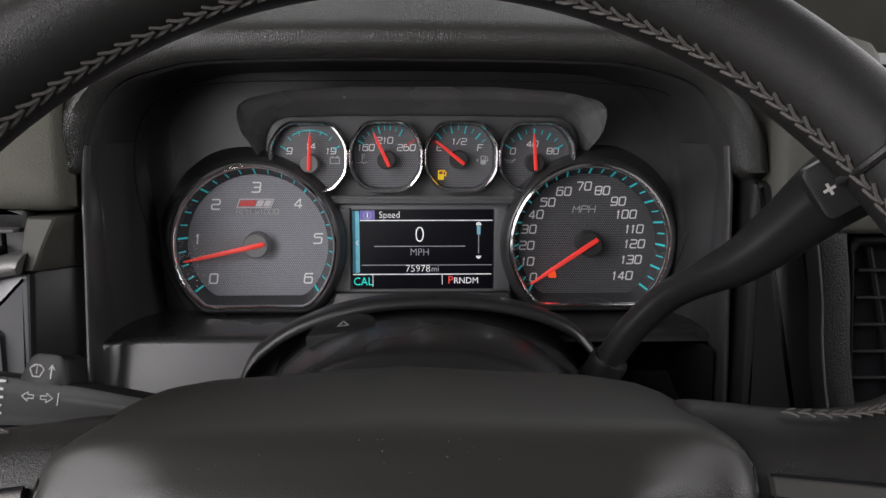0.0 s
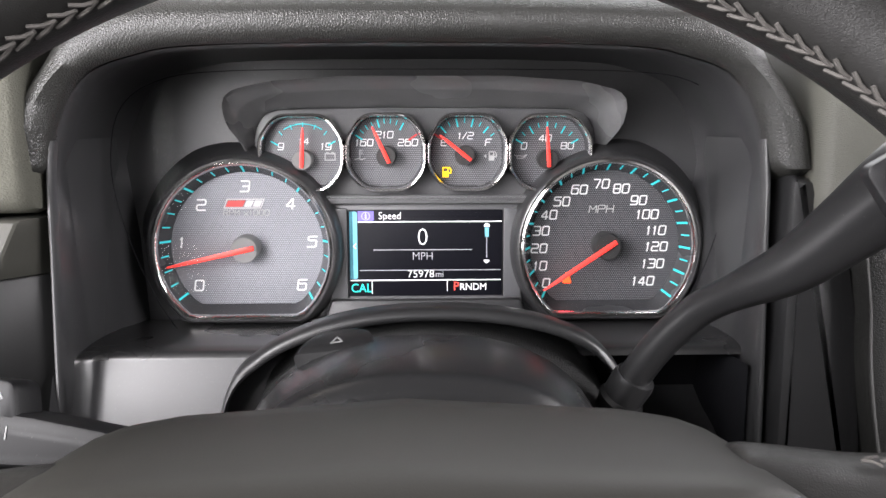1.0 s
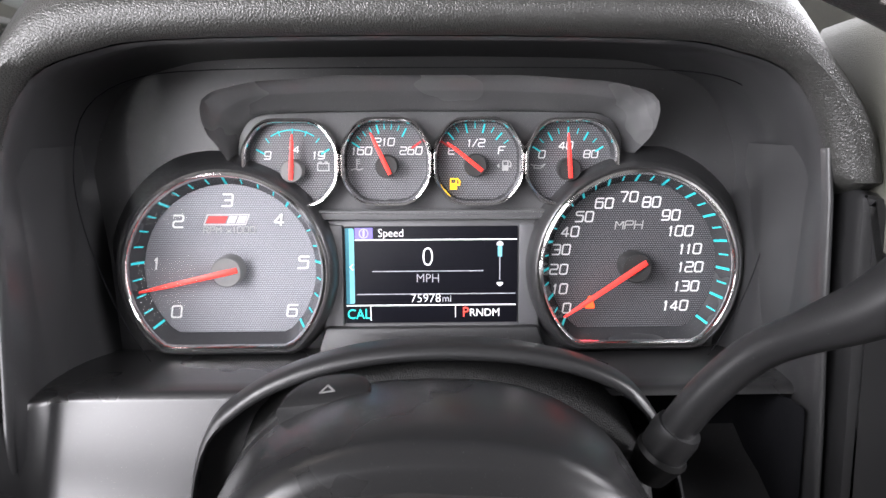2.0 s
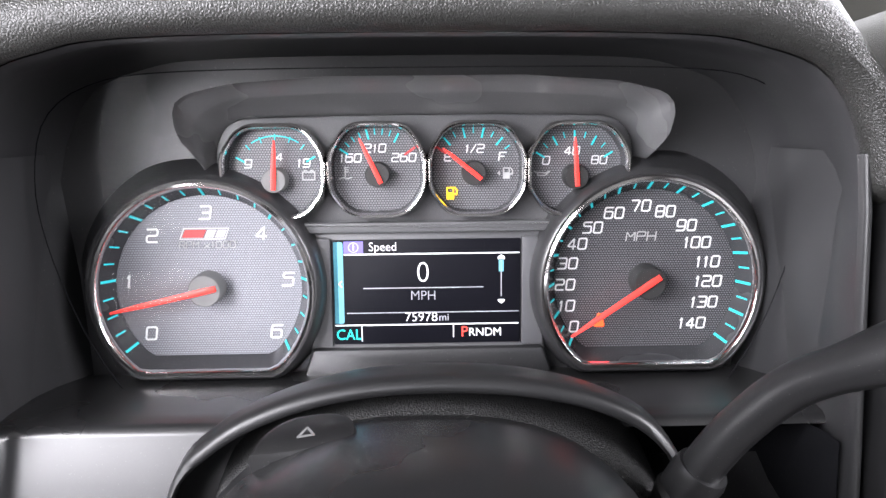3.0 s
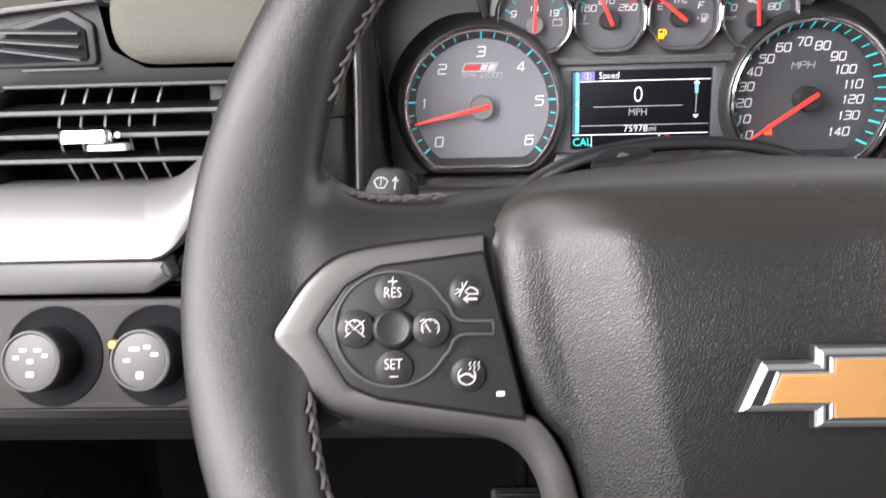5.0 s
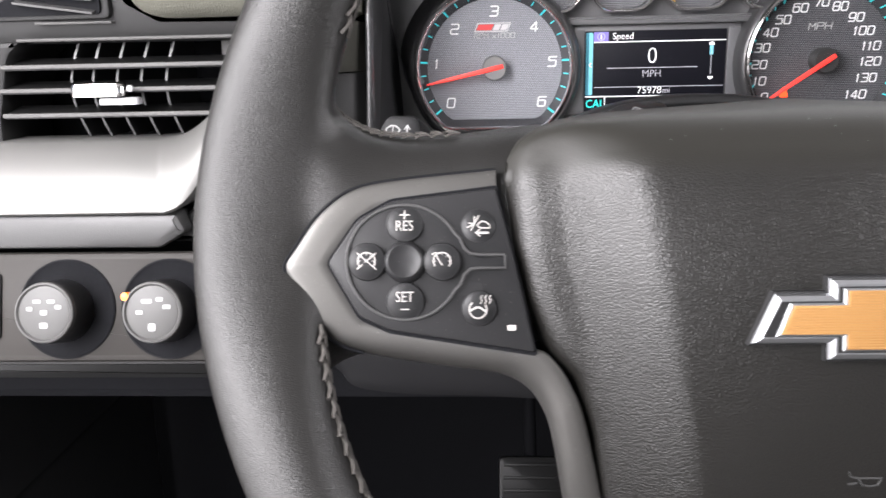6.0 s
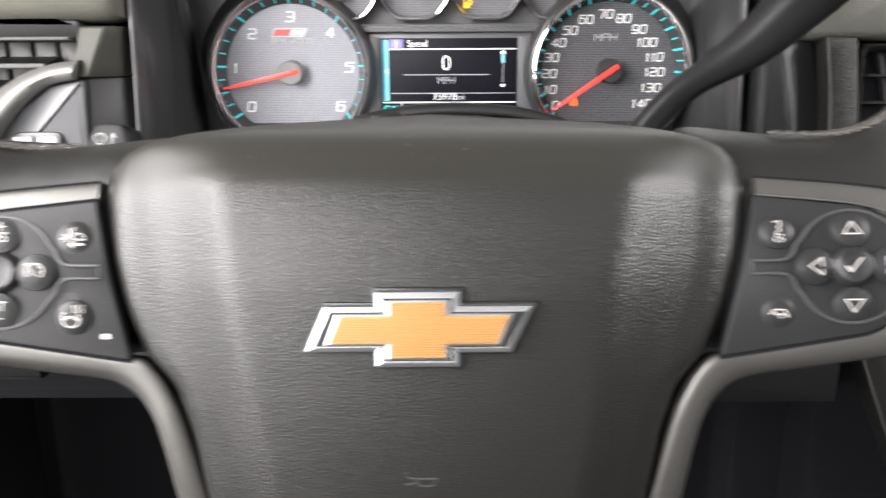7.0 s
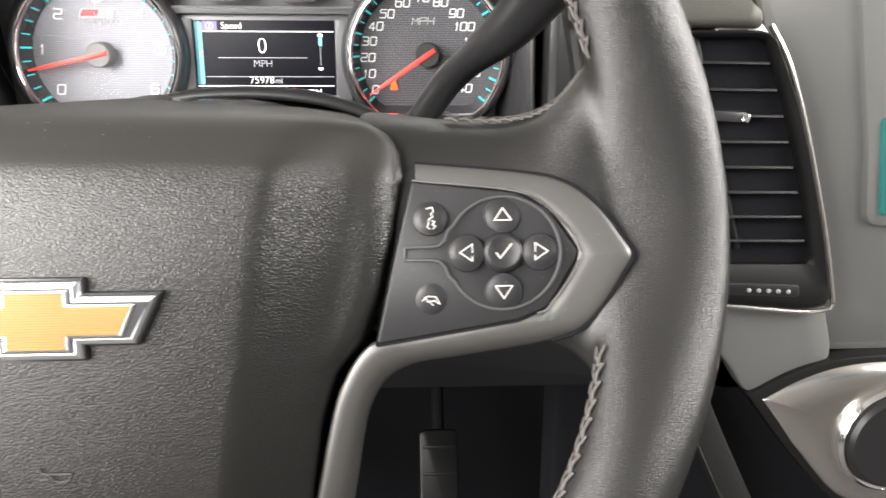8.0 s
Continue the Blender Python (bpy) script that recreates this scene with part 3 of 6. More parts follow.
def dash_body():
    """The dash top, the lower panels and the foot space."""
    rows = []
    for y, z in ((0.60, 0.845), (0.45, 0.876), (0.25, 0.893), (0.11, 0.891), (0.030, 0.876)):
        rows.append([(x, y, z) for x in [-0.64 + 1.84 * i / 40 for i in range(41)]])
    part("dash_top", loft(rows, False), DASHTOP, dash, "grained dark olive dash top", 60)
    # lower driver side fascia, near black: the footwell's shade is in the colour
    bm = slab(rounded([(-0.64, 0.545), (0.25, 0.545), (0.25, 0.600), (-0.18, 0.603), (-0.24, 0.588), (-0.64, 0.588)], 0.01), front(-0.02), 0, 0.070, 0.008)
    part("knee_panel", bm, SHADEBLACK, dash, "black lower knee panel with footwell shade in its colour")
    lip = smooth_line([(-0.236, 0.600), (-0.2080, 0.5800), (-0.1980, 0.5690), (-0.1700, 0.5640), (-0.1200, 0.5625), (-0.060, 0.5600), (0.10, 0.5585), (0.238, 0.5585)], 40)
    bm = slab([p.to_2d() for p in lip] + [(0.238, 0.625), (-0.236, 0.625)], front(-0.02), 0, 0.105, 0.007)
    part("knee_bolster", bm, BOLSTER, dash, "satin black knee bolster edge")
    # Filler boxes share the shade colour, to read as unlit depth.
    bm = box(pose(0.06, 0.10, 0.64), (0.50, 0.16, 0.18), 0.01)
    part("dash_carcass", bm, SHADEBLACK, dash)
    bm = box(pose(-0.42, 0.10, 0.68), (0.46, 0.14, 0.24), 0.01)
    part("dash_carcass", bm, SHADEBLACK, dash)
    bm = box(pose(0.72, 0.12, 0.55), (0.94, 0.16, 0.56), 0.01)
    part("dash_carcass", bm, SHADEBLACK, dash)


dash_body()


KNOB_FACE = pose(0, -0.1510, 0.6310, 74)  # the tilted face that carries the knobs


def left_dash():
    """The fascia left of the gauges: padded pod, silver sweep, vent, switch panel and knob panel."""
    # padded pod above the vent
    rings = []
    for d, y in ((0.010, -0.02), (0.004, -0.060), (0.0, -0.094), (0.0012, -0.1035), (0.0040, -0.1110), (0.0090, -0.1156), (0.0165, -0.1176)):
        pts = rounded([(-0.3275 + d, 0.7858 + d), (-0.1850 - d * 0.35, 0.7868 + d), (-0.1845 - d * 0.35, 0.880), (-0.3080 + d, 0.880)], [0.028, 0.004, 0.004, 0.02], 8)
        rings.append([(p.x, y, p.y) for p in resample(pts, 64)])
    rings.append([(Vector(p) * 0.6 + Vector((-0.26, -0.1184, 0.845)) * 0.4) for p in rings[-1]])
    part("padded_pod", loft(rings, True, False, True), PODVINYL, dash, "grained olive black padded pod", 60)
    # frame above the vent
    bm = slab(rounded([(-0.64, 0.7765), (-0.2085, 0.7765), (-0.2085, 0.7890), (-0.300, 0.7900), (-0.318, 0.8000), (-0.322, 0.8260), (-0.345, 0.8225), (-0.64, 0.7900)], 0.004), front(-0.060), 0, 0.048, 0.003)
    part("upper_fascia", bm, FASCIA, dash)
    bm = slab(rounded([(-0.64, 0.700), (-0.400, 0.700), (-0.397, 0.735), (-0.388, 0.770), (-0.378, 0.778), (-0.64, 0.778)], [0, 0.01, 0.01, 0.012, 0.004, 0]), front(-0.060), 0, 0.056, 0.003)
    part("outer_fascia", bm, FASCIA, dash)
    # near-black sheet behind the vent, its colour doing for the duct's shade
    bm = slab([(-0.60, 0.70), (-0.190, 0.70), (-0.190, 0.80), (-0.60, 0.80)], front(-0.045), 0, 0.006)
    part("vent_shade_sheet", bm, SHADEBLACK, dash)
    # silver sweep below the vent, swelling towards the driver, rising and thinning beside the vent
    top = smooth_line([(-0.60, 0.7222), (-0.42, 0.7222), (-0.320, 0.7222), (-0.300, 0.7228), (-0.286, 0.7262), (-0.272, 0.7360), (-0.258, 0.7482), (-0.240, 0.7590), (-0.222, 0.7648), (-0.2065, 0.7668)], 60)
    low = smooth_line([(-0.60, 0.6830), (-0.42, 0.6830), (-0.308, 0.6835), (-0.292, 0.6840), (-0.281, 0.6905), (-0.268, 0.7090), (-0.256, 0.7255), (-0.243, 0.7400), (-0.226, 0.7525), (-0.2100, 0.7560)], 60)
    rings = []
    for p, q in zip(top, low):
        broad = min(1.0, max(0.0, (p.y - q.y - 0.010) / 0.028))
        ring = []
        for f, out in ((0.0, -0.030), (0.0, -0.002), (0.03, 0.0), (0.15, 0.0020), (0.35, 0.0045), (0.6, 0.0050), (0.85, 0.0030), (0.96, 0.0010), (1.0, -0.002), (1.0, -0.030)):
            ring.append((p.x + (q.x - p.x) * f, -0.1200 - 0.027 * broad * f - out, p.y + (q.y - p.y) * f))
        rings.append(ring)
    part("silver_sweep", loft(rings, True, True, True), SILVER, dash, "satin silver painted trim sweep", 50)
    # charcoal rail below it
    bm = slab(rounded([(-0.60, 0.6630), (-0.300, 0.6630), (-0.2835, 0.6725), (-0.2885, 0.6832), (-0.60, 0.6832)], [0, 0.010, 0.004, 0.003, 0]), front(-0.07), 0, 0.073, 0.004)
    part("lower_rail", bm, GREYPLASTIC, dash, "charcoal trim rail")
    bm = slab(rounded([(-0.300, 0.6640), (-0.250, 0.6640), (-0.250, 0.7000), (-0.266, 0.7000), (-0.2885, 0.6800)], 0.003), front(-0.07), 0, 0.062, 0.004)
    part("rail_end", bm, LOUVRE, dash)
    # light grey switch panel
    bm = slab(rounded([(-0.276, 0.684), (-0.2095, 0.684), (-0.2060, 0.7562), (-0.226, 0.7525), (-0.246, 0.738), (-0.276, 0.703)], 0.002), front(-0.092), 0, 0.026, 0.003)
    part("switch_panel", bm, LIGHTGREY, dash, "light grey plastic switch panel")
    # shoulder between the panel and the binnacle: a face to the driver, a ridge, and a face that falls back to the post
    def shoulder(name, mat, rows, label=""):
        rings = []
        for z, x0, ridge, y in rows:
            rings.append([(x0, -0.080, z), (x0, y + 0.0045, z), (x0 + 0.0008, y + 0.0032, z), (ridge - 0.0030, y + 0.0006, z), (ridge - 0.0008, y, z), (ridge + 0.0006, y + 0.0010, z), (ridge + 0.0016, y + 0.0032, z), (-0.1868, -0.0945, z), (-0.1852, -0.080, z)])
        part(name, loft(rings, True, True, True), mat, dash, label, 30)

    shoulder("shoulder_cap", SHOULDER, [(0.7572, -0.2128, -0.2030, -0.1165), (0.7582, -0.2125, -0.2026, -0.1185), (0.7640, -0.2108, -0.2000, -0.1185), (0.7700, -0.2098, -0.1978, -0.1180), (0.7780, -0.2090, -0.1946, -0.1165), (0.7840, -0.2080, -0.1924, -0.1145), (0.7850, -0.2080, -0.1922, -0.1125)], "olive grey end cap beside the vent")
    # Black throughout: the shade of the turned-away face is in the colour.
    shoulder("dark_shoulder", LOUVRE, [(0.600, -0.2115, -0.2095, -0.1150), (0.690, -0.2110, -0.2085, -0.1170), (0.7555, -0.2080, -0.2050, -0.1170), (0.7566, -0.2080, -0.2052, -0.1155)])
    # taupe knob panel, leaning back at its top
    bm = slab(rounded([(-0.64, -0.0318), (-0.238, -0.0305), (-0.238, 0.0318), (-0.64, 0.0318)], 0.005), KNOB_FACE, -0.060, 0.0, 0.004)
    part("knob_panel", bm, TAUPE, dash, "taupe plastic panel for the knobs")
    bm = slab(rounded([(-0.64, 0.5860), (-0.236, 0.5870), (-0.236, 0.5995), (-0.64, 0.5985)], 0.003), front(-0.07), 0, 0.080, 0.003)
    part("lower_rail", bm, LOUVRE, dash)


left_dash()


def left_vent():
    vent = thing("air_vent", (-0.33, -0.06, 0.745), "wide black air vent with bright horizontal slats", "air vent", "dashboard vents")
    bm = slab(rounded([(-0.381, 0.7774), (-0.212, 0.7774), (-0.212, 0.7794), (-0.381, 0.7794)], 0.0008), front(-0.107), 0, 0.0105, 0.001)
    part("top_strip", bm, STRIP, vent, "thin pale metal strip")
    part("top_strip", slab(rounded([(-0.371, 0.7868), (-0.326, 0.7868), (-0.326, 0.7882), (-0.371, 0.7882)], 0.0005), front(-0.105), 0, 0.0080, 0.0005), STRIP, vent)
    for z, a, b in ((0.7640, -0.391, -0.226), (0.7508, -0.394, -0.246), (0.7368, -0.394, -0.262)):
        bm = box(pose((a + b) / 2, -0.1075, z + 0.0012, 12), (b - a, 0.020, 0.0024), 0.0006)
        slat = part("slat", bm, LOUVRE, vent)
        part("slat_edge", box(pose((a + b) / 2, -0.1185, z), (b - a, 0.0020, 0.0022), 0.0007), STRIP, slat, "pale metal slat edge")
    # five curved vanes behind the slats
    for x in (-0.357, -0.344, -0.3295, -0.3150, -0.3000):
        rings = []
        for k in range(9):
            f = k / 8
            z, bow = 0.7225 + 0.0545 * f, 0.0065 * math.sin(math.pi * f)
            rings.append([(x + 0.004 - bow - 0.0007, -0.1000 - bow * 0.4, z), (x + 0.004 - bow + 0.0007, -0.1000 - bow * 0.4, z), (x + 0.004 + 0.0007, -0.070, z), (x + 0.004 - 0.0007, -0.070, z)])
        part("vertical_vane", loft(rings, True, True, True), PANEL, vent)
    # pale end wall of the duct
    for x0, x1 in ((-0.2700, -0.2590), (-0.2570, -0.2440), (-0.2420, -0.2290), (-0.2270, -0.2150)):
        bm = slab(rounded([(x0, 0.722), (x1, 0.722), (x1, 0.777), (x0, 0.777)], 0.001, 2), pose(0, -0.060, 0, 90) @ pose(0, 0, 0, 0, 0), 0.0, 0.036, 0.001)
        part("end_wall", bm, KNOBCAP, vent, "grey end wall of the duct")
    bm = box(pose(-0.3335, -0.1215, 0.7510), (0.0315, 0.011, 0.0078), 0.0030)
    tab = part("tab", bm, CHROME, vent, "chrome vent tab")
    part("tab_screw", turned([(0.0020, 0.0), (0.0018, 0.0010), (0.0006, 0.0013)], front(-0.1245, -0.3145, 0.7512), 12), LABEL, tab)
    part("tab_grip", box(pose(-0.3225, -0.1205, 0.7443), (0.0230, 0.008, 0.0040), 0.0014), ROCKER, tab)
    # small side outlet higher up
    outlet = thing("defroster_vent", (-0.40, -0.10, 0.80), "small black side window vent in the dash", "air vent", "dashboard vents")
    edge = rounded([(-0.420, 0.7890), (-0.3270, 0.7895), (-0.3270, 0.812), (-0.340, 0.820), (-0.375, 0.812), (-0.420, 0.795)], 0.004)
    part("frame", slab(edge, front(-0.105), 0, 0.007, 0.0015), FASCIA, outlet)
    inner = rounded([(-0.402, 0.7915), (-0.3315, 0.7920), (-0.3315, 0.809), (-0.343, 0.816), (-0.374, 0.808)], 0.003)
    # Near-black plate paints the outlet's inner shade.
    part("cavity", slab(inner, front(-0.1105), 0, 0.0032), SHADEBLACK, outlet)
    part("top_strip", slab([(-0.420, 0.8130), (-0.372, 0.8192), (-0.3230, 0.8235), (-0.3230, 0.8262), (-0.372, 0.8222), (-0.420, 0.8165)], front(-0.105), 0, 0.0092, 0.0006), STRIP, outlet, "thin pale metal strip")
    for k in range(3):
        part("slat", box(pose(-0.357, -0.1145, 0.7965 + 0.006 * k, 20, 8 - 3 * k), (0.046, 0.006, 0.0012), 0.0003), GREYPLASTIC, outlet)


left_vent()


def knob(x, label, marks):
    """A round rotary switch: recess, barrel, chrome ring and printed cap."""
    m = KNOB_FACE @ pose(x, -0.0016, 0.0)
    ob = thing("rotary_knob", tuple(m.translation), label, "knob", "dash knobs")
    # Low near-black disc puts the recess's shade into its colour.
    part("recess", turned([(0.0285, -0.002), (0.0283, 0.0008), (0.0272, 0.0012), (0.0258, 0.0003), (0.0180, 0.0002)], m @ pose(0.002, 0.001, 0.0), 40), SHADEBLACK, ob)
    part("barrel", turned([(0.0180, 0.0), (0.0172, 0.016), (0.0166, 0.0185)], m, 40), PLASTIC, ob)
    part("ring", turned([(0.0167, 0.0165), (0.0168, 0.0195), (0.0163, 0.0210), (0.0153, 0.0214), (0.0143, 0.0204)], m, 40), STRIP, ob, "pale metal ring")
    cap = part("cap", turned([(0.0145, 0.0188), (0.0144, 0.0204), (0.0130, 0.0208)], m, 40), KNOBCAP, ob, "grey printed cap")
    for u, v, w, h in marks:
        part("mark", slab(rounded([(u - w, v - h), (u + w, v - h), (u + w, v + h), (u - w, v + h)], h * 0.6, 2), m, 0.0206, 0.0211), LABEL, cap)
    return ob, m


knob(-0.3560, "round grey headlamp switch knob with chrome ring", ((-0.008, 0.002, 0.0018, 0.0012), (-0.004, 0.006, 0.0022, 0.001), (0.004, 0.006, 0.0022, 0.001), (0.008, 0.003, 0.0018, 0.0012), (0.0, 0.0, 0.002, 0.0014), (0.0, -0.007, 0.0024, 0.0016)))
amber_knob, km = knob(-0.2960, "round grey drive selector knob with amber lamp", ((-0.007, 0.0, 0.002, 0.0012), (-0.003, 0.006, 0.003, 0.0012), (0.004, 0.007, 0.002, 0.0012), (0.008, 0.003, 0.0022, 0.0012), (0.0, -0.008, 0.0022, 0.0022)))
part("lamp", slab(disc_outline(0.0023, 12, -0.0150, 0.0085), km, 0.0165, 0.0214, 0.0005), AMBER, amber_knob, "amber lit selector lamp")


def switch_block():
    ob = thing("rocker_switch", (-0.235, -0.120, 0.702), "pair of pale grey rocker switches in a dark frame", "switch")
    part("frame", slab(rounded([(-0.2495, 0.6990), (-0.2205, 0.6990), (-0.2205, 0.7270), (-0.2495, 0.7270)], 0.005), front(-0.1165), 0, 0.0035, 0.001), PLASTIC, ob)
    for x in (-0.2420, -0.2280):
        key = part("rocker", slab(rounded([(x - 0.0060, 0.7025), (x + 0.0060, 0.7025), (x + 0.0060, 0.7250), (x - 0.0060, 0.7250)], 0.0018), front(-0.1180), 0, 0.006, 0.0015), ROCKER, ob, "pale grey rocker")
        part("notch", box(pose(x, -0.1242, 0.7092, 0, -8), (0.0112, 0.001, 0.0016)), PLASTIC, key)
        part("mark", box(pose(x, -0.1241, 0.7185), (0.0060, 0.0006, 0.0022)), LABEL, key)


def blank_switch():
    """The dark push switch at the outer end of the knob panel."""
    m = KNOB_FACE @ pose(-0.4060, 0.0010, 0.0)
    ob = thing("push_switch", tuple(m.translation), "glossy black push switch in the knob panel", "switch")
    part("frame", slab(rounded([(-0.0135, -0.0190), (0.0135, -0.0190), (0.0135, 0.0190), (-0.0135, 0.0190)], 0.003), m, -0.002, 0.0016, 0.0008), LOUVRE, ob)
    part("key", slab(rounded([(-0.0112, -0.0165), (0.0112, -0.0165), (0.0112, 0.0165), (-0.0112, 0.0165)], 0.0025), m, 0.0, 0.0034, 0.0015), SHROUD, ob)


switch_block()
blank_switch()


def right_dash():
    """The fascia right of the gauges: black shoulder, tall vent, silver frame and centre stack edge."""
    bm = slab(rounded([(0.176, 0.600), (0.2265, 0.600), (0.222, 0.660), (0.2145, 0.735), (0.206, 0.775), (0.196, 0.800), (0.176, 0.806)], 0.004), front(-0.07), 0, 0.040, 0.006)
    part("dark_shoulder", bm, ARCH, dash)
    line = [(0.207, -0.120, 0.777), (0.2115, -0.122, 0.742), (0.2135, -0.123, 0.712), (0.2195, -0.123, 0.676), (0.230, -0.121, 0.640), (0.262, -0.120, 0.560), (0.290, -0.118, 0.500), (0.340, -0.116, 0.400)]
    left = smooth_line(line, 30)
    edge = [(p.x, p.z) for p in left] + [(p.x + 0.0165 + 0.010 * (0.777 - p.z), p.z) for p in left[::-1]]
    part("grained_strip", slab(edge, front(-0.095), 0, 0.027, 0.002), STRIPVINYL, dash, "grained black trim strip beside the vent")
    # Pale tube puts the edge's highlight, along with its wear, into colour.
    part("trim_edge", tube([p + Vector((0, -0.0015, 0)) for p in left], 0.0006, 6), STRIP, dash, "pale edge for wear and highlight")
    # padded upper corner
    rings = []
    for d, y in ((0.010, -0.02), (0.004, -0.07), (0.0, -0.106), (0.002, -0.1165), (0.006, -0.1190)):
        pts = rounded([(0.186 + d, 0.7745 + d), (0.3005 - d * 0.3, 0.7738 + d), (0.2900 - d * 0.3, 0.7885), (0.2720 - d * 0.3, 0.8040), (0.246 - d, 0.835), (0.236 - d, 0.875), (0.186 + d, 0.885)], [0.004, 0.002, 0.02, 0.03, 0.02, 0.012, 0.012], 6)
        rings.append([(p.x, y, p.y) for p in resample(pts, 48)])
    part("upper_pad", loft(rings, True, False, True), DASHTOP, dash, "olive black padded corner above the vent", 60)
    # vent frame and silver surround
    silver = smooth_line([(0.276, 0.796), (0.2990, 0.7790), (0.3162, 0.7525), (0.3269, 0.7286), (0.3366, 0.7004), (0.3464, 0.6673), (0.3600, 0.6080), (0.368, 0.570), (0.345, 0.560), (0.318, 0.5455), (0.300, 0.5665), (0.262, 0.612), (0.240, 0.640), (0.255, 0.700)], 70)
    part("silver_surround", slab([p.to_2d() for p in silver], front(-0.080), 0, 0.030, 0.004), STACK, dash, "satin silver trim round the vent")
    # centre stack face, pale in the daylight
    bm = slab(rounded([(0.284, 0.812), (0.308, 0.762), (0.324, 0.712), (0.342, 0.655), (0.356, 0.570), (0.62, 0.570), (0.62, 0.860), (0.29, 0.860)], 0.006), front(-0.06), 0, 0.044, 0.008)
    part("stack_face", bm, STACK, dash, "grey centre stack face")
    bm = slab(rounded([(0.354, 0.830), (0.3550, 0.790), (0.3725, 0.705), (0.3780, 0.656), (0.60, 0.650), (0.60, 0.830)], [0.01, 0.05, 0.05, 0.012, 0.01, 0.01], 8), front(-0.085), 0, 0.0245, 0.005)
    part("display_surround", bm, STACK, dash, "satin grey surround of the radio display")
    part("display_glass", slab(rounded([(0.3850, 0.664), (0.56, 0.664), (0.56, 0.724), (0.3770, 0.724)], 0.004), front(-0.104), 0, 0.008, 0.002), TEALGLASS, dash, "teal lit radio display")
    # lower body beside the knee space, its shade put into a near-black colour
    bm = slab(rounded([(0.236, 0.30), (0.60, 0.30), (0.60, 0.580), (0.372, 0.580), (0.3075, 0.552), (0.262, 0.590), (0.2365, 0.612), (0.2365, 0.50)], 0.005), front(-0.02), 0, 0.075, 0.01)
    part("stack_flank", bm, SHADEBLACK, dash, "charcoal flank of the centre stack, painted darker as shade")


right_dash()
# Added filler slab, near black to pass as shade behind the stack.
part("stack_backing", slab(rounded([(0.20, 0.30), (0.62, 0.30), (0.62, 0.80), (0.20, 0.80)], 0.01), front(-0.02), 0, 0.040, 0.004), SHADEBLACK, dash)


def right_vent():
    vent = thing("air_vent", (0.27, -0.10, 0.70), "tall black air vent with dark slats and chrome tab", "air vent", "dashboard vents")
    inner = rounded([(0.230, 0.7690), (0.2985, 0.7690), (0.3150, 0.7320), (0.3245, 0.7060), (0.3335, 0.6780), (0.3435, 0.6350), (0.238, 0.6365)], [0.003, 0.006, 0.03, 0.05, 0.05, 0.004, 0.003], 6)
    outer = rounded([(0.226, 0.7735), (0.3020, 0.7735), (0.3215, 0.7330), (0.3305, 0.7080), (0.3395, 0.6800), (0.3485, 0.6500), (0.3590, 0.6080), (0.3404, 0.6060), (0.236, 0.6150)], [0.003, 0.012, 0.06, 0.06, 0.06, 0.06, 0.008, 0.05, 0.003], 6)
    outside, inside = resample(outer, 96), resample(inner, 96)
    rings = []
    for f, y in ((0.0, -0.104), (0.0, -0.1175), (0.08, -0.1200), (0.25, -0.1215), (0.55, -0.1205), (0.85, -0.1185), (1.0, -0.1165), (1.0, -0.1090)):
        rings.append([(p.x + (q.x - p.x) * f, y, p.y + (q.y - p.y) * f) for p, q in zip(outside, inside)])
    part("frame", loft(rings), LOUVRE, vent, "black vent frame", 50)
    bead = smooth_line([(0.3010, -0.1165, 0.7765), (0.3125, -0.1165, 0.7585), (0.3230, -0.1165, 0.7345), (0.3325, -0.1165, 0.7080), (0.3415, -0.1165, 0.6800), (0.3505, -0.1165, 0.6500), (0.3585, -0.1165, 0.6180), (0.3600, -0.1165, 0.6090), (0.3560, -0.1165, 0.6055), (0.3404, -0.1165, 0.6045), (0.2900, -0.1165, 0.6095), (0.2400, -0.1165, 0.6140)], 60)
    part("bead", tube(bead, 0.0017, 8), PODMETAL, vent, "bright rounded bead round the frame")
    # Flat near-black sheet stands in for the duct's shaded depth.
    part("cavity", slab([p.to_2d() for p in inside], front(-0.1100), 0, 0.0012), SHADEBLACK, vent)
    for k in range(8):
        z, right = 0.7555 - 0.01500 * k, 0.3045 + 0.0049 * k - 0.00012 * (k - 3) ** 2
        part("slat", box(pose((0.233 + right) / 2, -0.1150, z, -12, 0.6), (right - 0.233, 0.0050, 0.0017), 0.0006), LOUVRE, vent)
    part("vertical_vane", tube([(0.2594, -0.1125, 0.769), (0.2752, -0.1125, 0.716), (0.2970, -0.1125, 0.645)], 0.0022, 8), LOUVRE, vent)
    part("vertical_vane", tube([(0.2400, -0.1125, 0.769), (0.2530, -0.1125, 0.716), (0.2720, -0.1125, 0.645)], 0.0022, 8), LOUVRE, vent)
    tab = part("tab", box(pose(0.2795, -0.1205, 0.7265, 0, 3), (0.0225, 0.008, 0.0062), 0.0022), PLASTIC, vent, "ribbed vent tab with chrome tip")
    part("chrome_tip", box(pose(0.2893, -0.1225, 0.7258, 0, 25), (0.0060, 0.006, 0.0050), 0.002), CHROME, tab)
    slot = rounded([(0.272, 0.6265), (0.335, 0.6235), (0.3365, 0.6150), (0.273, 0.6180)], 0.003)
    wheel_box = part("thumbwheel", slab(slot, front(-0.1180), 0, 0.0035, 0.001), PLASTIC, vent, "ribbed thumbwheel")
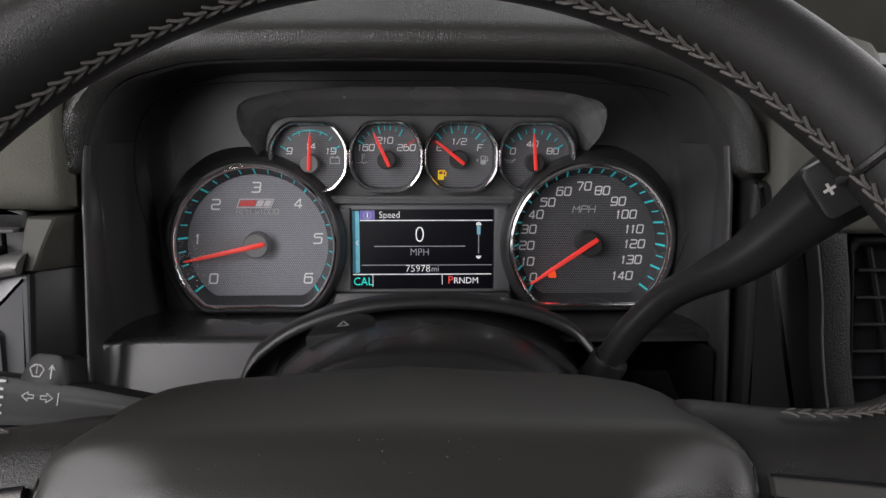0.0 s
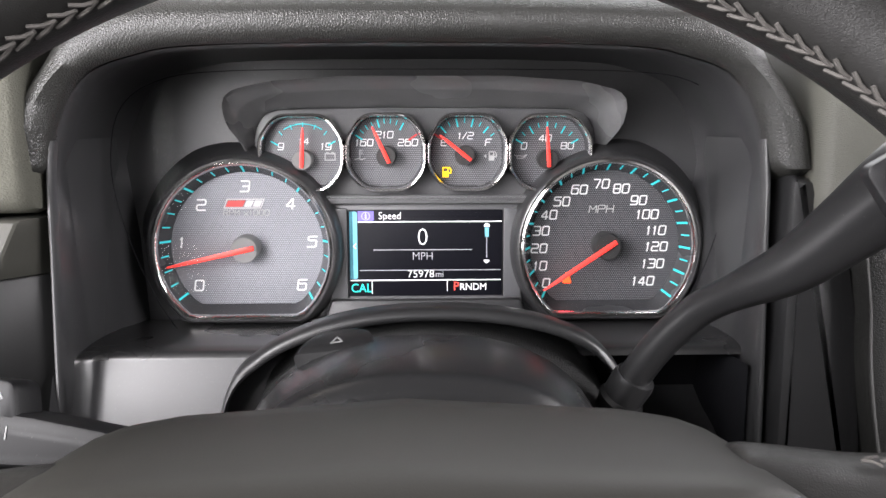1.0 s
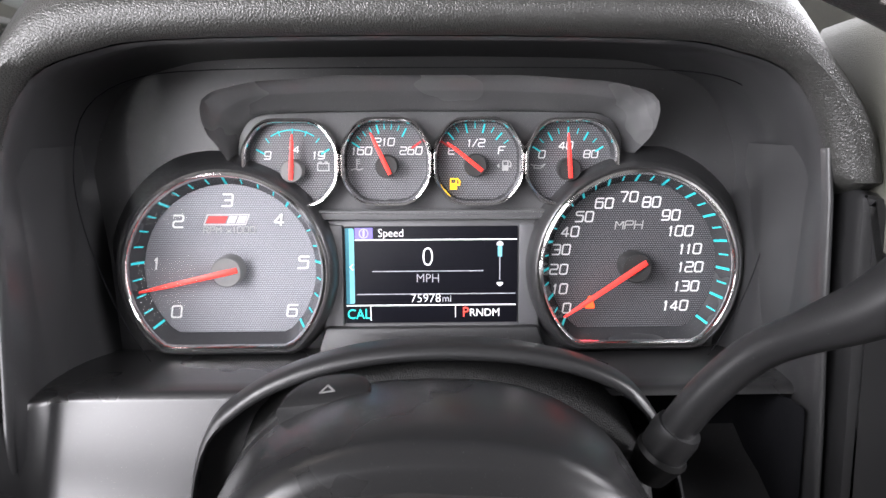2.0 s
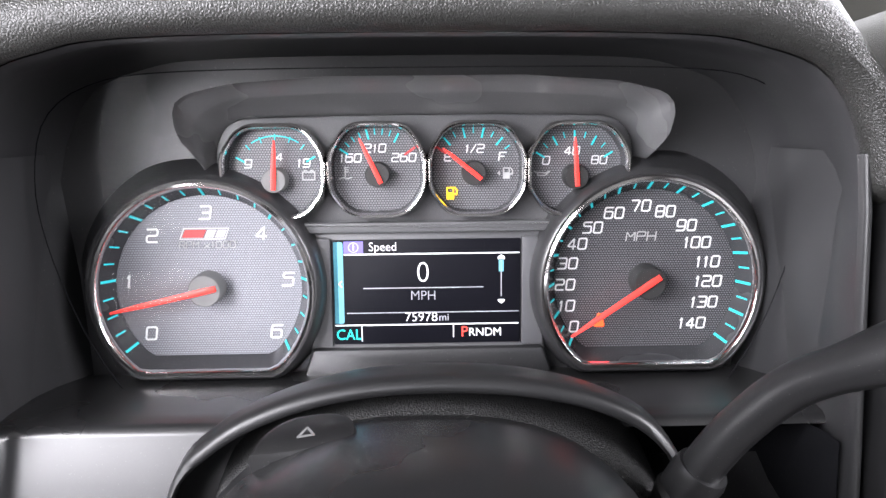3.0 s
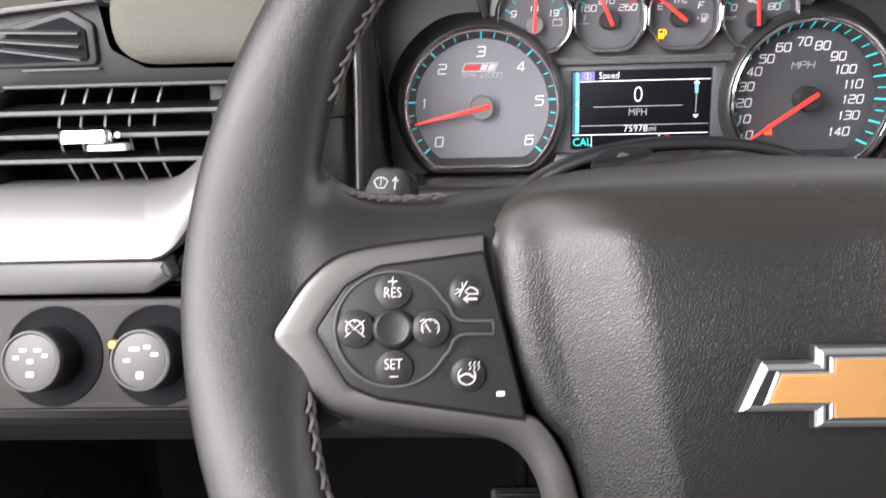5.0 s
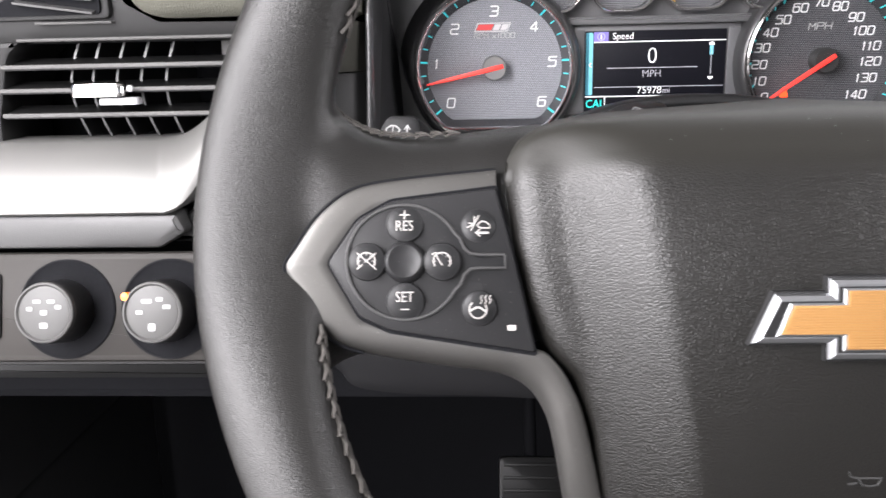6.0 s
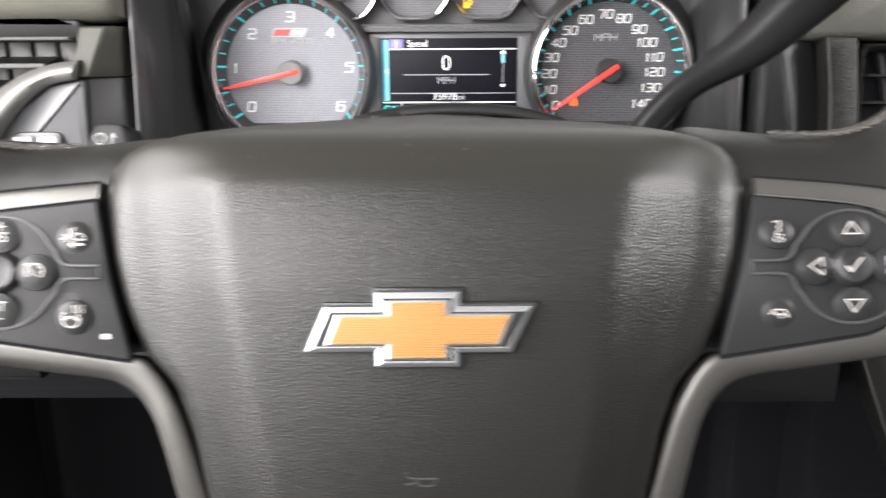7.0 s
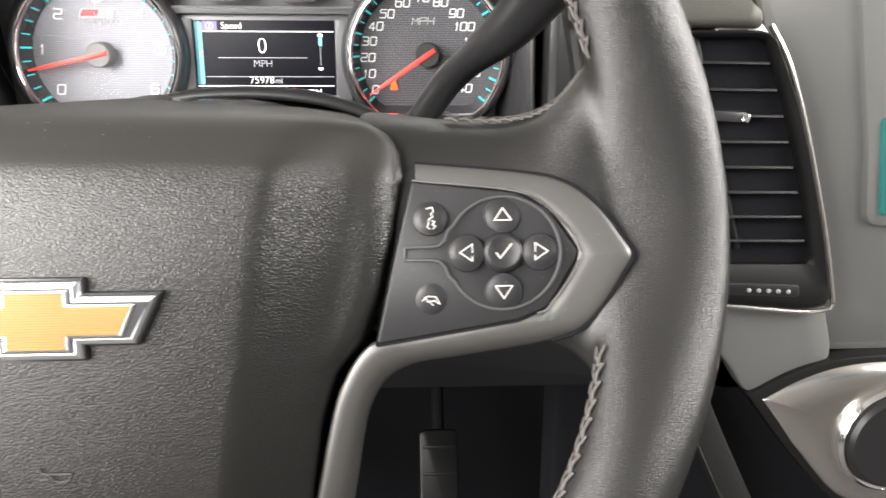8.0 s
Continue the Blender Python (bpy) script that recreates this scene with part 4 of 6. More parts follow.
    for k in range(5):
        part("rib", turned([(0.0015, -0.001), (0.0014, 0.0006), (0.0007, 0.0010)], front(-0.1215, 0.3035 + 0.0062 * k, 0.6206 - 0.0003 * k), 10), LABEL, wheel_box)


right_vent()


def stack_pod():
    ob = thing("rotary_knob", (0.400, -0.10, 0.53), "large dark knob in a polished silver pod", "knob", "dash knobs")
    body = smooth_line([(0.317, 0.5450), (0.340, 0.5575), (0.368, 0.5668), (0.402, 0.5700), (0.440, 0.566), (0.458, 0.520), (0.450, 0.480), (0.420, 0.462), (0.385, 0.468), (0.345, 0.510)], 60)
    part("gasket", slab([p.to_2d() + (p.to_2d() - Vector((0.39, 0.52))).normalized() * 0.0026 for p in body], front(-0.085), 0, 0.0285, 0.002), LOUVRE, ob, "black gasket round the pod")
    m = front(-0.114, 0.4115, 0.5165)
    rings = []
    for f, out in ((0.0, 0.0), (0.0, 0.022), (0.06, 0.0265), (0.20, 0.0300), (0.45, 0.0325), (0.75, 0.0338), (1.0, 0.0340)):
        rings.append([(p.x + (0.4115 + 0.039 * (p.x - 0.4115) / max(1e-6, (p.to_2d() - Vector((0.4115, 0.5165))).length) - p.x) * f, -0.085 - out, p.y + (0.5165 + 0.039 * (p.y - 0.5165) / max(1e-6, (p.to_2d() - Vector((0.4115, 0.5165))).length) - p.y) * f) for p in body])
    part("pod", loft(rings, True, True, True), PODMETAL, ob, "polished silver pod", 40)
    part("ring", turned([(0.0375, 0), (0.0372, 0.009), (0.0350, 0.0115), (0.0325, 0.0100)], m, 48), CHROME, ob, "chrome ring")
    part("dial", turned([(0.0328, 0), (0.0325, 0.0125), (0.030, 0.0150), (0.010, 0.0155)], m, 48), PLASTIC, ob)


stack_pod()

# ---- instrument cluster ----
cluster = thing("instrument_cluster", (0.0, 0.004, 0.705), "lit truck instrument cluster with six gauges and a display", "instrument cluster")


def arc(r, a0, a1, count, cx=0.0, cy=0.0):
    return [(cx + r * math.cos(radians(a0 + (a1 - a0) * k / (count - 1))), cy + r * math.sin(radians(a0 + (a1 - a0) * k / (count - 1)))) for k in range(count)]


def dee(r, flat, corner=0.010, count=64):
    """A circle cut flat at the height flat below its middle, with rounded corners."""
    a = math.degrees(math.asin(flat / r))
    pts = arc(r, a, 180 - a, 60)
    return resample(rounded(pts, [corner] + [0] * 58 + [corner], 6), count)


def cluster_mask():
    # grey pocket behind the four small gauges, and its sloping brow
    half = [(0.100, 0.786), (0.1006, 0.8135), (0.1100, 0.8160), (0.1140, 0.8285), (0.1165, 0.8385), (0.1150, 0.8455), (0.1090, 0.8490), (0.090, 0.8535), (0.045, 0.8565)]
    outer = resample(rounded(half + [(-x, z) for x, z in half[::-1]], [0.002, 0.004, 0.004, 0.02, 0.010, 0.006, 0.010, 0.05, 0.05] + [0.05, 0.05, 0.010, 0.006, 0.010, 0.02, 0.004, 0.004, 0.002], 6), 120)
    half = [(0.098, 0.786), (0.1040, 0.8110), (0.1035, 0.8255), (0.0980, 0.8350), (0.090, 0.8382), (0.040, 0.8392)]
    inner = resample(rounded(half + [(-x, z) for x, z in half[::-1]], [0.002, 0.004, 0.014, 0.010, 0.010, 0.05] + [0.05, 0.010, 0.010, 0.014, 0.004, 0.002], 6), 120)
    rings = []
    for f, g in ((-0.02, -0.05), (0.0, 0.0), (0.03, 0.06), (0.20, 0.20), (0.38, 0.33), (0.42, 0.37), (0.60, 0.60), (0.80, 0.83), (0.95, 0.98), (1.0, 1.04)):
        ring = []
        for p, q in zip(outer, inner):
            v = p.lerp(q, f)
            deep = min(1, max(0, (p.y - 0.814) / 0.014))
            ring.append((v.x, 0.0040 - 0.0265 * (1 - g) * deep, v.y))
        rings.append(ring)
    part("brow", loft(rings, True), BROW, cluster, "glossy black brow pocket above the small gauges", 22)
    part("gauge_plate", slab([p.to_2d() for p in inner], front(0.0052), 0, 0.0030, 0.0008), MASK, cluster, "grey plate round the small gauges")
    # bar between the small gauges and the display
    part("bar", slab(rounded([(-0.0600, 0.7815), (0.0600, 0.7815), (0.0630, 0.7868), (-0.0630, 0.7868)], 0.0015), front(-0.001), 0, 0.0045, 0.0015), MASK, cluster)
    # plate round the display
    part("display_plate", slab(rounded([(-0.060, 0.712), (0.060, 0.712), (0.060, 0.7815), (-0.060, 0.7815)], 0.003), front(0.0035), 0, 0.0030, 0.001), MASK, cluster)
    part("sill", slab(rounded([(-0.064, 0.7055), (0.064, 0.7055), (0.059, 0.7215), (-0.059, 0.7215)], 0.003), front(0.002), 0, 0.006, 0.002), BEZEL, cluster)


cluster_mask()


def ticks(name, gauge, cx, cz, radius, first, last, count, big, mat, y_out, y_in, r_out, r_in, small=0.62):
    """The scale: a short raised bar for each mark, leaning with the ring."""
    for k in range(count):
        a = radians(first + (last - first) * k / (count - 1))
        wide = 0.0013 if k % big == 0 else 0.0008
        f = 0.0 if k % big == 0 else 1 - small
        inner, outer = r_in + (r_out - r_in) * (0.06 + f * 0.5), r_in + (r_out - r_in) * (0.86 - f * 0.15)
        bm = bmesh.new()
        verts = []
        for lift in (0.0, 0.0004):
            for r in (inner, outer):
                y = y_in + (y_out - y_in) * (r - r_in) / (r_out - r_in) - 0.0003 - lift
                for s in (-1, 1):
                    verts.append(bm.verts.new((cx + r * math.cos(a) - s * wide / 2 * math.sin(a), y, cz + r * math.sin(a) + s * wide / 2 * math.cos(a))))
        for q in ((0, 1, 3, 2), (4, 5, 7, 6), (0, 1, 5, 4), (2, 3, 7, 6), (0, 2, 6, 4), (1, 3, 7, 5)):
            bm.faces.new([verts[i] for i in q])
        part(name, bm, mat, gauge)


def needle(gauge, cx, cz, angle, length, tail, wide, y, hub_r, hub_mat):
    m = front(y, cx, cz)
    part("hub", turned([(hub_r * 1.04, -0.0105), (hub_r, 0.0), (hub_r * 0.93, 0.0008)], m, 32), hub_mat, gauge, "grey round needle cap")
    t = m @ pose(0, 0, 0, 0, 0, angle)
    pts = [(-tail, -wide * 0.45), (0, -wide * 0.5), (length * 0.7, -wide * 0.40), (length, -wide * 0.16), (length, wide * 0.16), (length * 0.7, wide * 0.40), (0, wide * 0.5), (-tail, wide * 0.45)]
    part("needle", slab(pts, t, 0.0009, 0.0022, 0.0005), NEEDLE, gauge, "lit red needle")


def big_gauge(name, label, cx, cz, face_mat, first, last, count, big, numbers, pointer, digit, squeeze, hub):
    g = part(name, slab(dee(0.0475, -0.0366, 0.012), front(0.0, cx, cz), -0.003, 0.0), face_mat, cluster, label)
    # leaning tick ring
    rings = []
    for r, flat, y in ((0.0465, -0.0352, -0.0004), (0.0512, -0.0392, -0.0110), (0.0517, -0.0397, -0.0125)):
        rings.append([(cx + p.x, y, cz + p.y) for p in dee(r, flat, 0.012)])
    part("tick_ring", loft(rings), TICKRING, g, "dark leaning tick ring")
    rings = []
    for r, y in ((0.0510, -0.0122), (0.0515, -0.0142), (0.0524, -0.0151), (0.0537, -0.0147), (0.0544, -0.0130)):
        rings.append([(cx + p.x, y, cz + p.y) for p in dee(r, -0.0392 - (r - 0.0510), 0.012)])
    part("chrome_rim", loft(rings), BLACKCHROME, g, "polished smoked chrome rim")
    rings = []
    for r, wide_r, y in ((0.0544, 0.0544, -0.0130), (0.0553, 0.0553, -0.0138), (0.0566, 0.0568, -0.0128), (0.0582, 0.0592, -0.0090), (0.0592, 0.0618, -0.0030), (0.0600, 0.0652, 0.0020), (0.0612, 0.0672, 0.0062)):
        ring = []
        for p, q in zip(dee(r, -0.0426 - (r - 0.0544) * 0.8, 0.012), dee(wide_r, -0.0426 - (r - 0.0544) * 0.8, 0.012)):
            out = min(1.0, max(0.0, 0.55 + 1.3 * p.x * (-1 if cx < 0 else 1) / p.length)) * min(1.0, max(0.0, 0.5 + p.y / 0.03))
            v = p.lerp(q, out)
            ring.append((cx + v.x, y, cz + v.y))
        rings.append(ring)
    part("collar", loft(rings), BEZEL, g, "black collar flaring out round the gauge", 60)
    ticks("tick", g, cx, cz, 0.05, first, last, count, big, TEAL, -0.0110, -0.0004, 0.0514, 0.0462)
    for words, u, v in numbers:
        figures("numeral", words, digit, front(-0.0006, cx + u, cz + v), WHITE, g, squeeze)
    needle(g, cx, cz, pointer, 0.0475, 0.006, 0.0031, -0.0105, 0.0082, hub)
    return g


# each figure and where its middle lies from the gauge's own
TACH_FIGURES = (("0", -0.0305, -0.0235), ("1", -0.0400, 0.0035), ("2", -0.0270, 0.0265), ("3", 0.0, 0.0378), ("4", 0.0272, 0.0272), ("5", 0.0398, 0.0035), ("6", 0.0328, -0.0235))
SPEED_FIGURES = (("0", -0.0360, -0.0240), ("10", -0.0400, -0.0130), ("20", -0.0408, -0.0020), ("30", -0.0396, 0.0090), ("40", -0.0350, 0.0190), ("50", -0.0272, 0.0272), ("60", -0.0165, 0.0345), ("70", -0.0030, 0.0380), ("80", 0.0095, 0.0350), ("90", 0.0205, 0.0278), ("100", 0.0262, 0.0190), ("110", 0.0320, 0.0090), ("120", 0.0326, -0.0012), ("130", 0.0308, -0.0120), ("140", 0.0250, -0.0230))
tach = big_gauge("tachometer", "pale woven tachometer face", -0.1100, 0.7545, FACE_PALE, 217, -37, 25, 4, TACH_FIGURES, 192.5, 0.0064, 0.80, HUBCAP)
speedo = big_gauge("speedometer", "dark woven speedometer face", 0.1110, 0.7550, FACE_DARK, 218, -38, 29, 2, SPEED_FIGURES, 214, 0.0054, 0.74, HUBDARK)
figures("lettering", "RPM x1000", 0.0033, front(-0.0006, -0.1098, 0.7762), GAUGEGREY, tach, 0.78, 0.13, 0.06)
figures("lettering", "MPH", 0.0044, front(-0.0006, 0.1085, 0.7775), GAUGEGREY, speedo, 0.95, 0.13, 0.14)
# badge of plain slanted bars in a white frame
for x, half, mat, words in ((-0.1164, 0.0052, REDMARK, "red badge bar"), (-0.1082, 0.0022, BADGEWHITE, "white badge bar"), (-0.1030, 0.0022, BADGEWHITE, "white badge bar")):
    edge = [(x - half - 0.0008, 0.7798), (x + half - 0.0008, 0.7798), (x + half + 0.0010, 0.7836), (x - half + 0.0010, 0.7836)]
    part("badge_bar", slab(edge, front(-0.0002), 0, 0.0004), mat, tach, words)
part("badge_edge", stroke([(-0.1234, 0.7790), (-0.1010, 0.7790), (-0.0988, 0.7844), (-0.1212, 0.7844)], 0.0006, front(-0.0002), 0.0004, closed=True), BADGEWHITE, tach)


def belt_lamp():
    """The amber belt warning in the speedometer."""
    m = front(-0.0004, 0.0880, 0.7338)
    part("warning_lamp", slab(rounded([(-0.0028, -0.0030), (0.0028, -0.0030), (0.0016, 0.0018), (-0.0016, 0.0018)], 0.0008, 3), m, 0, 0.0005), BELT, speedo, "amber lit belt warning symbol")
    part("warning_lamp", slab(disc_outline(0.0011, 12, 0, 0.0029), m, 0, 0.0005), BELT, speedo)
    # Emissive strip stands in for the red glow on the rim; no lamp.
    part("glow_strip", slab(rounded([(0.0800, 0.7148), (0.0910, 0.7145), (0.0910, 0.7156), (0.0800, 0.7158)], 0.0004, 2), front(-0.0120), 0, 0.0012), REDGLOW, speedo, "emissive strip for the red glow below the needle")


belt_lamp()


def clear_of(x, z, y):
    """Keeps a small gauge's outline outside the round collars of the two large gauges."""
    for bx, bz in ((-0.1100, 0.7545), (0.1110, 0.7550)):
        d = Vector((x - bx, z - bz))
        if d.length < 0.0552:
            d = d.normalized() * 0.0552
            x, z = bx + d.x, bz + d.y
    return x, y, z


def small_gauge(name, label, cx, cz, hub, words, pointer, marks, cap_mat, stretch=1.0):
    oct_ = [(-0.0140, -0.0225), (0.0140, -0.0225), (0.0232, -0.010), (0.0232, 0.008), (0.0145, 0.0222), (-0.0145, 0.0222), (-0.0232, 0.008), (-0.0232, -0.010)]
    oct_ = [(x * stretch, z) for x, z in oct_]
    base = resample(rounded(oct_, 0.015, 8), 64)

    def ring(s, y):
        return [(*clear_of(cx + p.x * s, cz + p.y * s, y),) for p in base]

    g = part(name, slab([(v[0], v[2]) for v in ring(0.93, 0)], front(-0.0005), -0.002, 0), FACE_SMALL, cluster, label)
    part("wall", loft([ring(0.915, -0.0005), ring(0.945, -0.0084)]), TICKRING, g)
    part("chrome_rim", loft([ring(0.940, -0.0082), ring(0.952, -0.0102), ring(0.975, -0.0114), ring(1.005, -0.0116), ring(1.035, -0.0104), ring(1.055, -0.0075), ring(1.065, 0.0)]), BLACKCHROME, g, "polished smoked chrome rim")
    hx, hz = hub
    for k, (a, size, mat) in enumerate(marks):
        r0, r1 = 0.0195 - 0.0018 * size, 0.0222
        ca, sa = math.cos(radians(a)), math.sin(radians(a))
        r1 = min(r1, 0.0205 / max(abs(ca), 0.1))
        part("tick", stroke([(hx + r0 * ca, hz + r0 * sa), (hx + r1 * ca, hz + r1 * sa)], 0.0005 + 0.00035 * size, front(-0.0010), 0.0004), mat, g)
    for text_, dx, dz in words:
        figures("numeral", text_, 0.0039, front(-0.0011, cx + dx, cz + dz), WHITE, g)
    needle(g, hx, hz, pointer, 0.0195, 0.0045, 0.0023, -0.0085, 0.0060, cap_mat)
    return g


def fan(a0, a1, n, big, mat=None):
    return [(a0 + (a1 - a0) * k / (n - 1), 1 if k % big == 0 else 0, mat or TEAL) for k in range(n)]


volt = small_gauge("voltmeter", "small woven battery gauge", -0.0745, 0.8125, (-0.0740, 0.8082), (("9", -0.0130, 0.0038), ("19", 0.0142, 0.0038)), 87, fan(150, 30, 7, 6), HUBCAP, 1.06)
temp = small_gauge("temperature_gauge", "small woven coolant temperature gauge", -0.0240, 0.8130, (-0.0238, 0.8105), (("160", -0.0132, 0.0055), ("210", -0.0010, 0.0102), ("260", 0.0132, 0.0055)), 115, fan(146, 62, 9, 4) + [(35, 1.6, REDMARK)], HUBDARK)
fuel = small_gauge("fuel_gauge", "small woven fuel gauge near empty", 0.0250, 0.8130, (0.0235, 0.8108), (("E", -0.0140, 0.0055), ("1/2", -0.0008, 0.0095), ("F", 0.0130, 0.0055)), 141, [(145, 1.6, REDMARK)] + fan(130, 36, 8, 2), HUBDARK)
oil = small_gauge("oil_gauge", "small woven oil pressure gauge", 0.0748, 0.8125, (0.0738, 0.8084), (("0", -0.0150, 0.0038), ("40", -0.0022, 0.0085), ("80", 0.0115, 0.0038)), 94, fan(148, 32, 9, 2), HUBDARK, 1.05)


def gauge_symbols():
    w = 0.0006
    m = front(-0.0010, -0.0580, 0.8100)
    bm = stroke([(-0.003, -0.002), (0.003, -0.002), (0.003, 0.0018), (-0.003, 0.0018)], w, m, 0.0003, closed=True)
    stroke([(-0.0022, 0.0018), (-0.0022, 0.0026), (-0.001, 0.0026)], w, m, 0.0003, bm)
    stroke([(0.0022, 0.0018), (0.0022, 0.0026), (0.001, 0.0026)], w, m, 0.0003, bm)
    part("battery_symbol", bm, GAUGEGREY, volt)
    m = front(-0.0010, -0.0400, 0.8105)
    bm = stroke([(0, -0.0012), (0, 0.0036)], w, m, 0.0003)
    for k in range(3):
        stroke([(0, 0.0012 + 0.0011 * k), (0.0016, 0.0012 + 0.0011 * k)], w * 0.7, m, 0.0003, bm)
    stroke([(-0.003, -0.0022), (-0.001, -0.0016), (0.001, -0.0022), (0.003, -0.0016)], w, m, 0.0003, bm)
    part("coolant_symbol", bm, GAUGEGREY, temp)

    def pump(m, k=1.0):
        bm = slab([(-0.0022 * k, -0.0028 * k), (0.0012 * k, -0.0028 * k), (0.0012 * k, 0.0004 * k), (-0.0022 * k, 0.0004 * k)], m, 0, 0.0004)
        stroke([(-0.0019 * k, 0.0004 * k), (-0.0019 * k, 0.0025 * k), (0.0009 * k, 0.0025 * k), (0.0009 * k, 0.0004 * k)], 0.0006 * k, m, 0.0004, bm)
        stroke([(0.0014 * k, -0.0005 * k), (0.0024 * k, -0.0005 * k), (0.0026 * k, 0.0012 * k), (0.0016 * k, 0.0026 * k)], 0.0006 * k, m, 0.0004, bm)
        return bm

    part("pump_symbol", pump(front(-0.0010, 0.0405, 0.8102)), GAUGEGREY, fuel)
    part("pump_symbol", slab([(0.0352, 0.8102), (0.0368, 0.8114), (0.0368, 0.8090)], front(-0.0010), 0, 0.0004), GAUGEGREY, fuel)
    part("fuel_lamp", pump(front(-0.0012, 0.0125, 0.8005), 1.1), YELLOW, fuel, "yellow lit low fuel symbol")
    m = front(-0.0010, 0.0575, 0.8100)
    bm = stroke([(-0.0035, 0.0008), (-0.0018, 0.0), (-0.0018, -0.0012), (0.0018, -0.0012), (0.0040, 0.0008), (0.0018, 0.0), (-0.0018, 0.0004)], w, m, 0.0003)
    part("oil_symbol", bm, GAUGEGREY, oil)
    part("range_arc", stroke(arc(0.0215, 122, 58, 12, -0.0740, 0.8082), 0.0006, front(-0.0010), 0.0004), TEAL, volt)
    figures("numeral", "14", 0.0036, front(-0.0011, -0.0735, 0.8195), WHITE, volt)


gauge_symbols()


def driver_display():
    d = part("display", slab(rounded([(-0.0478, 0.7235), (0.0472, 0.7235), (0.0472, 0.7775), (-0.0478, 0.7775)], 0.0006, 2), front(0.0), 0, 0.0008, 0.0003), SCREEN, cluster, "lit black driver information display")
    part("display_cheek", slab(rounded([(0.0480, 0.7225), (0.0590, 0.7225), (0.0560, 0.7785), (0.0480, 0.7785)], 0.001, 2), front(0.0), 0, 0.0020, 0.0006), LIGHTGREY, cluster)
    part("display_cheek", slab(rounded([(-0.0590, 0.7225), (-0.0486, 0.7225), (-0.0486, 0.7785), (-0.0560, 0.7785)], 0.001, 2), front(0.0), 0, 0.0020, 0.0006), MASK, cluster)
    m = front(-0.0008)

    def bar(x0, x1, z0, z1, mat, name="bar"):
        part(name, slab([(x0, z0), (x1, z0), (x1, z1), (x0, z1)], m, 0, 0.0002), mat, d)

    part("side_tab", slab(rounded([(-0.0472, 0.7345), (-0.0425, 0.7345), (-0.0425, 0.7765), (-0.0472, 0.7765)], [0, 0.0012, 0.0012, 0], 3), m, 0, 0.00015), LCDBAR, d, "blue glowing side tab")
    bar(-0.0472, -0.0452, 0.7345, 0.7765, LCDDARKBAR)
    part("arrow", stroke([(-0.0434, 0.7565), (-0.0448, 0.7550), (-0.0434, 0.7535)], 0.0005, m, 0.0003), LCDWHITE, d)
    bar(-0.0420, -0.0322, 0.7706, 0.7768, LCDPURPLE, "info_field")
    part("info_symbol", stroke(disc_outline(0.0024, 20, -0.0371, 0.7737), 0.0005, m, 0.0003, closed=True), LCDGREY, d)
    lettering("info_symbol", "i", 0.0045, front(-0.0011, -0.0371, 0.7737), LCDWHITE, d, bold=0.00008)
    lettering("lettering", "Speed", 0.0064, front(-0.0010, -0.0295, 0.7737), LCDWHITE, d, wide=0.92, align="LEFT", bold=-0.00008)
    bar(-0.0420, 0.0468, 0.7698, 0.7704, LCDWHITE)
    lettering("numeral", "0", 0.0155, front(-0.0010, -0.0022, 0.7601), LCDWHITE, d, wide=0.92, bold=-0.0003)
    bar(-0.0326, 0.0284, 0.7524, 0.7528, LCDGREY)
    lettering("lettering", "MPH", 0.0070, front(-0.0010, -0.0022, 0.7484), LCDGREY, d, wide=0.94, bold=-0.00012)
    bar(-0.0412, 0.0464, 0.7396, 0.7400, LCDGREY)
    lettering("numeral", "75978", 0.0068, front(-0.0010, -0.0034, 0.7372), LCDWHITE, d, wide=1.0, bold=-0.00010)
    lettering("lettering", "mi", 0.0054, front(-0.0010, 0.0082, 0.7370), LCDGREY, d)
    bar(-0.0472, 0.0464, 0.7332, 0.7338, LCDWHITE)
    lettering("lettering", "CAL", 0.0078, front(-0.0010, -0.0404, 0.7284), LCDTEAL, d, wide=0.9)
    bar(-0.0340, -0.0336, 0.7250, 0.7332, LCDWHITE)
    bar(0.0128, 0.0132, 0.7265, 0.7332, LCDWHITE)
    lettering("lettering", "P", 0.0078, front(-0.0010, 0.0186, 0.7292), LCDRED, d, wide=0.95)
    lettering("lettering", "RNDM", 0.0060, front(-0.0010, 0.0292, 0.7289), LCDWHITE, d, wide=0.98)
    bar(0.0373, 0.0377, 0.7475, 0.7665, LCDGREY)
    part("arrow", slab([(0.0358, 0.7668), (0.0392, 0.7668), (0.0392, 0.7680), (0.0375, 0.7692), (0.0358, 0.7680)], m, 0, 0.0003), LCDWHITE, d)
    part("arrow", slab([(0.0358, 0.7452), (0.0375, 0.7438), (0.0392, 0.7452), (0.0392, 0.7460), (0.0358, 0.7460)], m, 0, 0.0003), LCDWHITE, d)
    bar(0.0363, 0.0387, 0.7605, 0.7664, LCDBAR)


driver_display()


